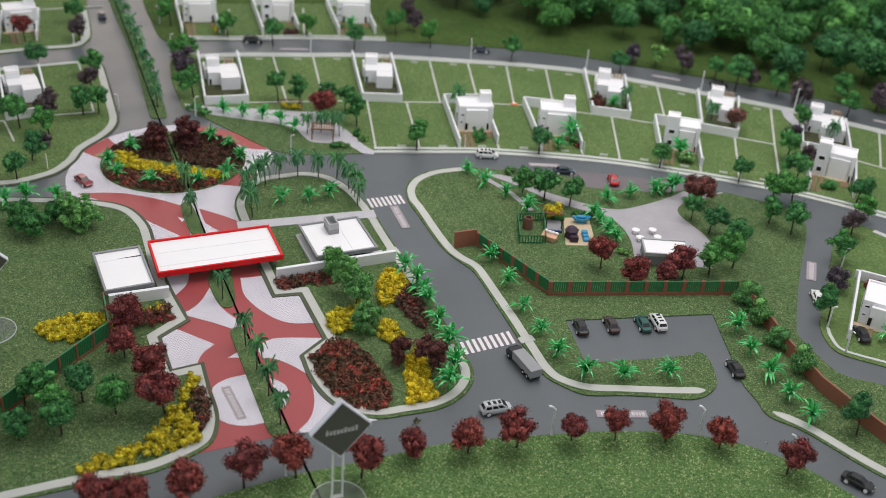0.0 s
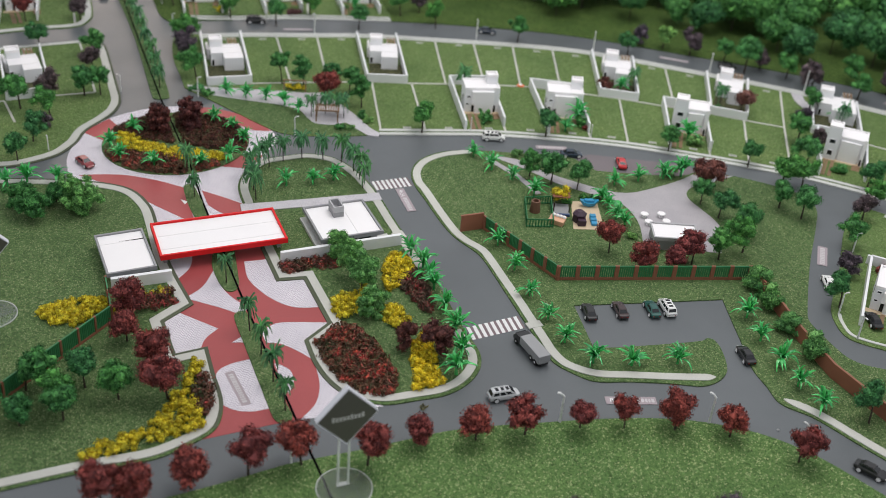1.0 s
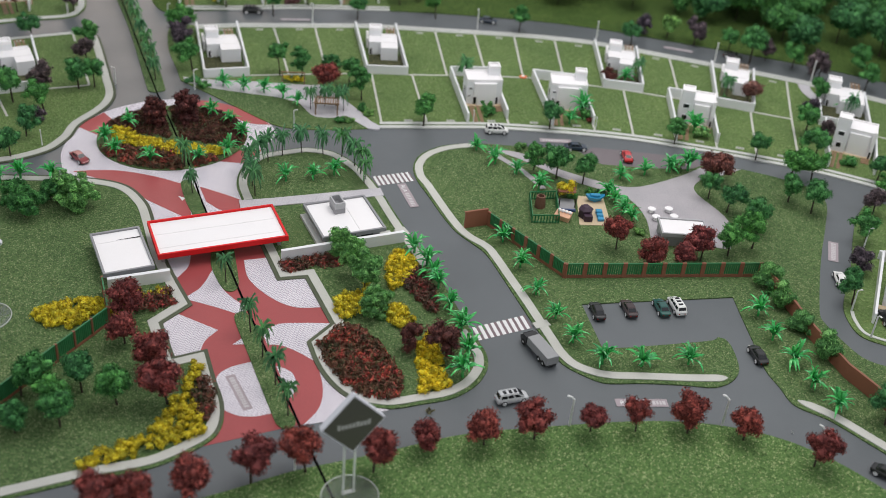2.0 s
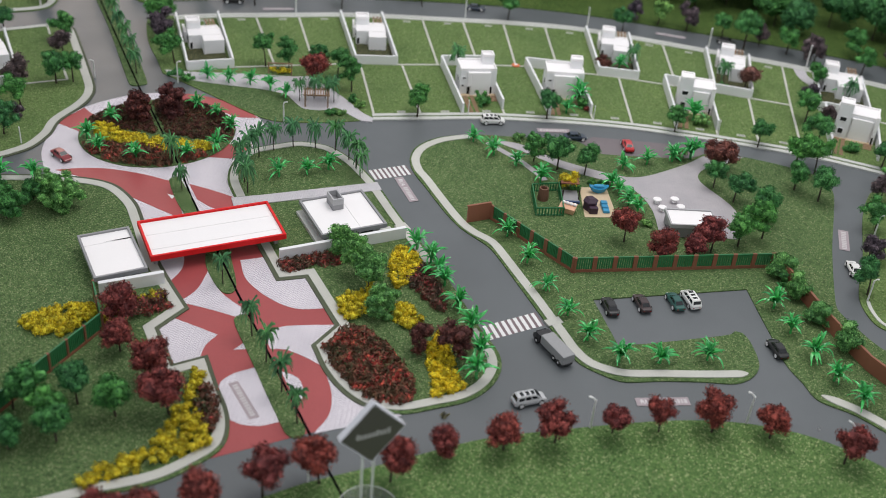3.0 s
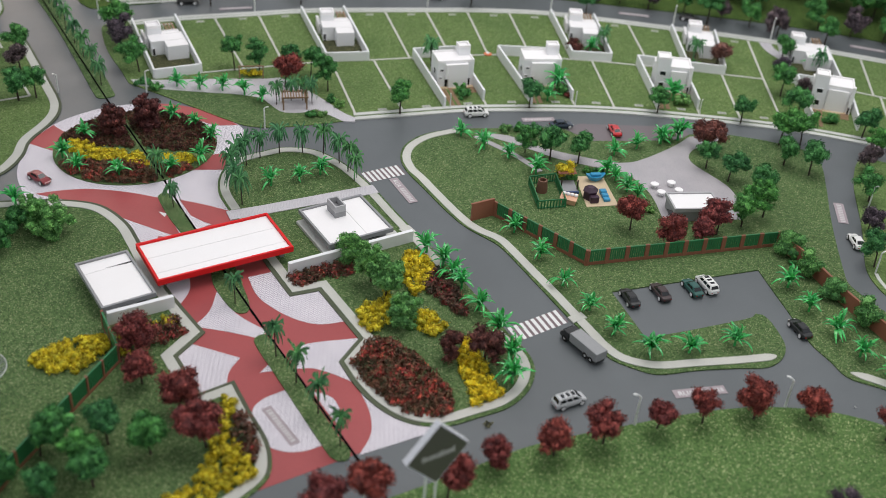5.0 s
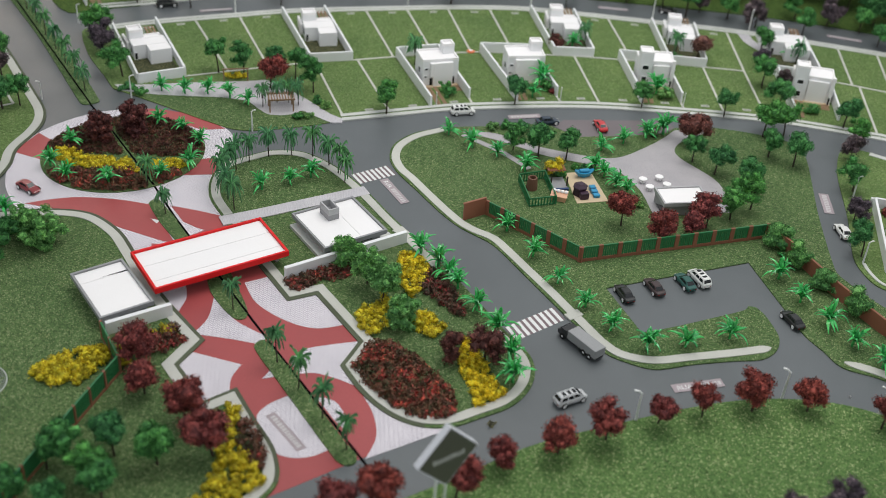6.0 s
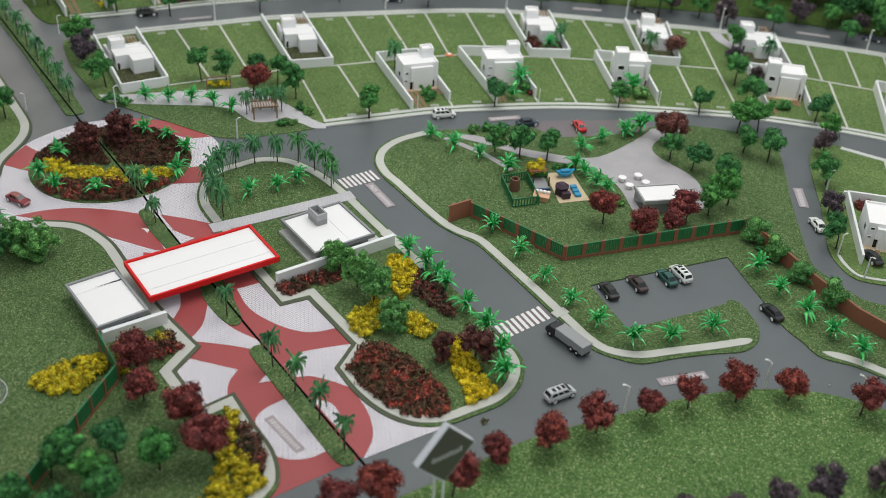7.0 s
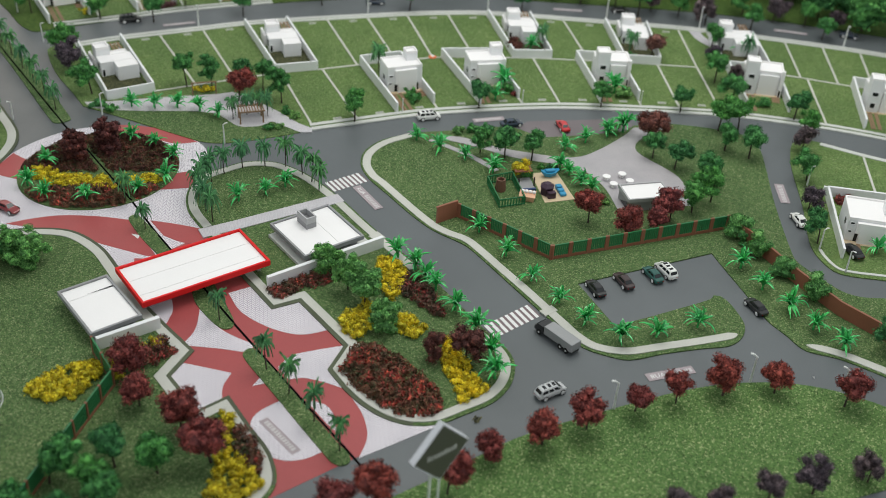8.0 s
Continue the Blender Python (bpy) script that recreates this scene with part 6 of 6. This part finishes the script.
def lamp_post(h=4.3):
    l = root("street_lamp", "thin white street lamp with a bent arm", "street lamp", "street lamps")
    part("pole", tube(bmesh.new(), [(0, 0, -0.2), (0, 0, h * 0.6), (0.05, 0, h)], 0.17, 0.12, 7), M_POLE, l)
    part("arm", tube(bmesh.new(), [(0.03, 0, h - 0.06), (-0.25, 0, h + 0.2), (-0.5, 0, h + 0.28)], 0.12, 0.11, 6), M_POLE, l)
    part("lamp_head", boxed(-0.85, -0.42, -0.16, 0.16, h + 0.2, h + 0.36, bevel=0.04), M_POLE, l)
    return l


lamp = lamp_post()
LAMPS = [(5.5, -30.4, 0, 0.97), (23.2, -24.2, -20, 0.97), (34.4, -25.2, -30, 0.85), (39.9, 6.5, 200, 0.8), (-86.5, 7.0, 120, 0.65), (-51.6, 27.9, 200, 0.8), (-73.4, 35.4, 200, 0.85), (-2.4, 48.0, 90, 0.6), (19.0, 50.2, 90, 0.6), (-23.4, 42.0, 90, 0.6), (-32.6, 84.7, 90, 1.0), (-8.0, 88.9, 90, 1.0), (16.6, 87.9, 90, 1.0),
         (-64.8, 72.9, 90, 1.0), (42.2, 0.9, 120, 0.85), (42.6, 24.6, 200, 0.8), (-22.5, -47.7, 0, 0.85), (35.9, 86.8, 90, 1.0), (64.3, 81.0, 90, 1.0), (-91.7, 62.2, 180, 0.8), (-100.6, 74.6, 20, 0.9), (-87.1, 32.0, 20, 0.7)]
for i, (x, y, a, k) in enumerate(LAMPS):
    m = at(x, y, TOP - 0.05, a) @ Matrix.Scale(k, 4)
    if i == 0:
        lamp.matrix_world = m
    else:
        copy_thing(lamp, at(0, 0)).matrix_basis = m

# ---- small park and playground ----
pergola = root("pergola", "brown wooden pergola in the small park", "pergola", m=at(-48.6, 36.0, TOP, 17))
for x in (-1.9, 1.9):
    for y in (-1.2, 1.2):
        part("post", boxed(x - 0.12, x + 0.12, y - 0.12, y + 0.12, 0, 2.1), M_WOOD, pergola)
for y in (-1.2, 1.2):
    part("beam", boxed(-2.2, 2.2, y - 0.1, y + 0.1, 2.1, 2.32), M_WOOD, pergola)
for i in range(10):
    part("slat", boxed(-2.1 + i * 0.45, -1.9 + i * 0.45, -1.5, 1.5, 2.32, 2.44), M_WOOD, pergola)
arbour = root("arbour", "brown timber frame under the park trees", "pergola", m=at(-58.0, 44.2, TOP, 17))
for x in (-2.0, 2.0):
    part("post", boxed(x - 0.1, x + 0.1, -0.1, 0.1, 0, 2.3), M_WOOD, arbour)
part("beam", boxed(-2.2, 2.2, -0.1, 0.1, 2.3, 2.48), M_WOOD, arbour)

M_PLUM = plain("plum_plastic", (0.045, 0.02, 0.04), 0.45)
M_BLUE = plain("blue_plastic", (0.03, 0.28, 0.5), 0.35)
M_BLUEDARK = plain("blue_dark", (0.03, 0.06, 0.16), 0.4)
M_TOYORANGE = plain("toy_orange", (0.72, 0.4, 0.25), 0.5)
M_CLAY = plain("clay_brown", (0.16, 0.075, 0.045), 0.7)

thing("play_mat", prism(bmesh.new(), [(-2.0, 23.5), (2.1, 24.7), (4.5, 16.5), (-0.2, 15.0)], TOP - 0.1, TOP + 0.09), M_MAT, "sand-coloured play mat on the turf", "play mat")
cage = root("play_pen", "green slatted pen round the playground corner", "fence")
corners = [(-9.0, 19.6), (-5.1, 21.4), (-3.4, 14.3), (-7.3, 12.9)]
for i in range(4):
    a, b = Vector(corners[i]), Vector(corners[(i + 1) % 4])
    d = b - a
    ang = math.degrees(math.atan2(d.y, d.x))
    n = max(4, round(d.length / 0.45))
    part("rail", ribbon(bmesh.new(), [a, b], -0.06, 0.06, TOP + 1.3, TOP + 1.5), M_FGREEN, cage)
    part("rail", ribbon(bmesh.new(), [a, b], -0.06, 0.06, TOP + 0.12, TOP + 0.28), M_FGREEN, cage)
    bar = finish("bar", boxed(-0.09, 0.09, -0.05, 0.05, 0.0, 1.42), M_FGREEN)
    for j in range(n):
        p = a + d * (j / n)
        share("bar", bar, cage, at(p.x, p.y, TOP - 0.05, ang))
thing("clay_tub", lathe(bmesh.new(), [(0.86, 0.0), (0.84, 0.5), (0.72, 1.75), (0.7, 1.95), (0.5, 1.97), (0.46, 1.3)], 18), M_CLAY, "brown tapering clay tub inside the green pen", "tub", m=at(-7.00, 18.15, TOP))
shelter = root("play_shelter", "small dark-posted play shelter with a grey floor mat", "shelter", m=at(-3.18, 20.46, TOP, 13))
part("floor_mat", boxed(-1.3, 1.3, -1.9, 1.5, 0.0, 0.12, bevel=0.03), M_GREY, shelter, "flat grey mat")
part("side", boxed(-1.3, 1.3, -2.35, -1.95, 0, 0.35), M_BLUEDARK, shelter, "dark blue low edge")
for x in (-1.25, 1.25):
    for y in (-1.1, 2.3):
        part("post", boxed(x - 0.09, x + 0.09, y - 0.09, y + 0.09, 0, 1.7), M_TRUNK, shelter)
part("roof_frame", boxed(-1.4, 1.4, 0.6, 2.45, 1.7, 1.85), M_BROWN, shelter)
toy = root("toy_rack", "orange toy rack with white balls", "toy", m=at(-2.88, 15.74, TOP, -12))
part("tray", loft(bmesh.new(), [[(-1.1, -0.6, 0), (1.0, -0.6, 0), (1.0, 0.5, 0), (-1.1, 0.5, 0)], [(-1.3, -0.8, 0.9), (1.2, -0.8, 0.9), (1.2, 0.7, 1.3), (-1.3, 0.7, 1.3)]]), M_TOYORANGE, toy)
for i in range(4):
    bm = bmesh.new()
    bmesh.ops.create_icosphere(bm, subdivisions=2, radius=0.3, matrix=Matrix.Translation((-0.85 + i * 0.58, 0.25, 1.3)))
    part("ball", bm, M_WHITE, toy, "white ball", True)
play = root("playhouse", "dark plum plastic playhouse on the mat", "playhouse", m=at(0.19, 17.73, TOP + 0.09, 19))
part("wall", loft(bmesh.new(), [[(1.05 * math.cos(a), 1.05 * math.sin(a), z) for a in (math.pi * k / 3 for k in range(6))] for z in (0.0, 1.3)]), M_PLUM, play)
part("roof", loft(bmesh.new(), [[(r * math.cos(a), r * math.sin(a), z) for a in (math.pi * k / 3 for k in range(6))] for r, z in ((1.2, 1.3), (1.15, 1.42), (0.55, 1.9))]), M_PLUM, play)
part("porch", boxed(-0.45, 0.85, -1.75, -0.85, 0.0, 1.05, bevel=0.08), M_PLUM, play)
part("doorway", boxed(0.86, 0.9, -1.55, -1.0, 0.1, 0.8), M_DARK, play)
part("window", boxed(-0.3, 0.3, -0.98, -0.9, 0.1, 0.9), M_DARK, play)
steps = root("play_steps", "blue plastic stepping blocks on the mat", "play blocks", m=at(2.44, 18.28, TOP + 0.09, 17))
for i in range(3):
    part("block", boxed(-0.5, 0.5, -1.3 + i * 0.95, -0.45 + i * 0.95, 0, 0.45 + 0.12 * i, bevel=0.08), M_BLUE, steps)
boat = root("play_boat", "blue plastic rocking boat on the mat", "play boat", m=at(0.95, 22.94, TOP + 0.09, 17))
part("hull", loft(bmesh.new(), [[(x, -w, z), (x, w, z), (x, w * 0.5, z - d), (x, -w * 0.5, z - d)] for x, w, z, d in ((-1.5, 0.25, 1.25, 0.3), (-0.9, 0.6, 0.95, 0.7), (0.0, 0.75, 0.85, 0.84), (0.9, 0.6, 0.95, 0.7), (1.5, 0.25, 1.25, 0.3))]), M_BLUE, boat)
part("seat", boxed(-0.8, 0.8, -0.35, 0.35, 0.9, 1.3, bevel=0.1), M_BLUE, boat)


def plaza_table(x, y):
    t = root("round_table", "small white round plaza table", "table", "plaza tables", at(x, y, TOP + 0.06))
    part("foot", lathe(bmesh.new(), [(0.35, 0), (0.35, 0.06), (0.1, 0.12), (0.1, 0.55)], 12), M_WHITE, t)
    part("tabletop", lathe(bmesh.new(), [(0.55, 0.55), (0.66, 0.6), (0.66, 0.7), (0.6, 0.74)], 18), M_WHITE, t)
    return t


for x, y in ((10.0, 22.9), (12.6, 24.0), (10.9, 20.8), (13.6, 22.0)):
    plaza_table(x, y)

kiosk = root("kiosk", "small open kiosk with a white sunken roof and grey rim", "kiosk", m=at(15.12, 16.51, TOP + 0.06, 14))
tray_roof(kiosk, 3.6, 2.3, 1.75, 2.35, 0.25, M_MID, M_WHITE, 0.2, cuts=(0.0, 1.0))
for x in (-3.3, 3.3):
    part("side_wall", boxed(x - 0.12, x + 0.12, -2.0, 2.0, 0.0, 1.75), M_GREY, kiosk)
part("opening", prism(bmesh.new(), [(-1.5, 0.0), (1.2, 0.0), (-1.5, 1.3)], 3.425, 3.44), M_DARK, kiosk, "dark triangular opening").matrix_local = Matrix(((0, 0, -1, 0), (1, 0, 0, 0), (0, 1, 0, 0.2 * S), (0, 0, 0, 1)))
part("back_wall", boxed(-3.18, 3.18, -2.0, -1.8, 0.0, 1.75), M_GREY, kiosk)
part("counter", boxed(-2.4, 2.4, 0.6, 1.2, 0.0, 0.9), M_MID, kiosk)

# ---- orange marker on the lot corner ----
marker = root("marker_disc", "small orange and white marker disc on the turf", "marker", m=at(-18.83, 64.65, TOP + 0.1))
part("disc", lathe(bmesh.new(), [(0.75, 0), (0.75, 0.12), (0.5, 0.22)], 18), plain("marker_orange", (0.75, 0.2, 0.08), 0.5), marker)
part("centre", lathe(bmesh.new(), [(0.35, 0.2), (0.3, 0.32)], 12), M_WHITE, marker, "white centre")

# ---- clear acrylic sign stands ----
M_CLEAR, tt, bb, _ = base("clear_acrylic", 0.1)
bb.inputs["Base Color"].default_value = (0.85, 0.9, 0.86, 1)
bb.inputs["Alpha"].default_value = 0.09
M_EDGE, tt, bb, _ = base("acrylic_edge", 0.25)
bb.inputs["Base Color"].default_value = (0.8, 0.84, 0.8, 1)
bb.inputs["Alpha"].default_value = 0.45
M_FRAMEW = plain("sign_white", (0.66, 0.67, 0.72), 0.4, 0.03, 40, 0.02)
M_PANEL = plain("sign_panel", (0.085, 0.083, 0.066), 0.35, 0.06, 40, 0.02)
M_PRINT = plain("sign_print", (0.46, 0.46, 0.43), 0.5)


def sign_stand(x, y, ang):
    """Clear foot and posts that carry a diamond panel edge-on to the posts."""
    s = root("sign_stand", "dark diamond sign on a clear acrylic stand", "sign", "sign stands", at(x, y, TOP, ang))
    part("foot", lathe(bmesh.new(), [(3.1, 0.0), (3.15, 0.08), (3.05, 0.16)], 40), M_CLEAR, s, "clear acrylic disc")
    ring = bmesh.new()
    turns = [(math.cos(2 * math.pi * k / 48), math.sin(2 * math.pi * k / 48)) for k in range(48)]
    rings = [[ring.verts.new((r * c, r * q, z)) for c, q in turns] for r, z in ((3.05, 0.17), (3.18, 0.17), (3.18, 0.05), (3.16, 0.05))]
    for lo, hi in zip(rings, rings[1:]):
        for k in range(48):
            ring.faces.new((lo[k], lo[k - 1], hi[k - 1], hi[k]))
    part("foot_edge", ring, M_EDGE, s, "pale polished edge")
    for dx in (-0.6, 0.6):
        part("post", boxed(dx - 0.12, dx + 0.12, 0.42, 0.62, 0.16, 10.0), M_EDGE, s, "pale acrylic strip")
    part("post_foot", boxed(-0.75, 0.75, 0.3, 0.8, 0.16, 0.3), M_EDGE, s)
    h = 3.85
    dia = [(0, -h), (3.45, 0), (0, h), (-3.45, 0)]

    def slab(scale, y0, y1):
        return loft(bmesh.new(), [[(px * scale, yy, 10.8 + pz * scale) for px, pz in dia] for yy in (y0, y1)])
    panel = part("panel", slab(1.0, -0.35, 0.4), M_FRAMEW, s, "white panel body")
    part("face", slab(0.955, -0.39, -0.352), M_PANEL, panel, "dark olive face")
    for k in range(9):
        a = -1.75 + k * 0.41
        part("print_bar", boxed(a, a + 0.29, -0.42, -0.391, 10.42, 10.95 + (0.16 if k in (0, 5, 8) else 0.0)), M_PRINT, panel)
    return s


sign_stand(-15.5, -49.6, 37.6)
sign_stand(-68.9, -35.2, 38.0)

# ---- crumbs left on the road ----
def crumb(name, x, y, rad, mat, label, seed):
    rng = np.random.default_rng(seed)
    v, f = leaf_cloud(rng, [np.array([0, 0, 0.12])], [rad], 22, rad * 0.5, 0.3)
    ob = new(name, from_arrays(name, v, f, mat))
    ob.matrix_world = at(x, y, 0.02)
    return tagged(ob, label, "crumb", kind="stuff")


crumb("loose_twig", -11.0, -33.5, 0.55, plain("dry_twig", (0.2, 0.19, 0.1), 0.8), "dry olive sprig lying loose on the road", 91)
crumb("paper_scrap", 31.6, -22.6, 0.16, M_PAINT, "tiny white scrap lying on the road", 92)
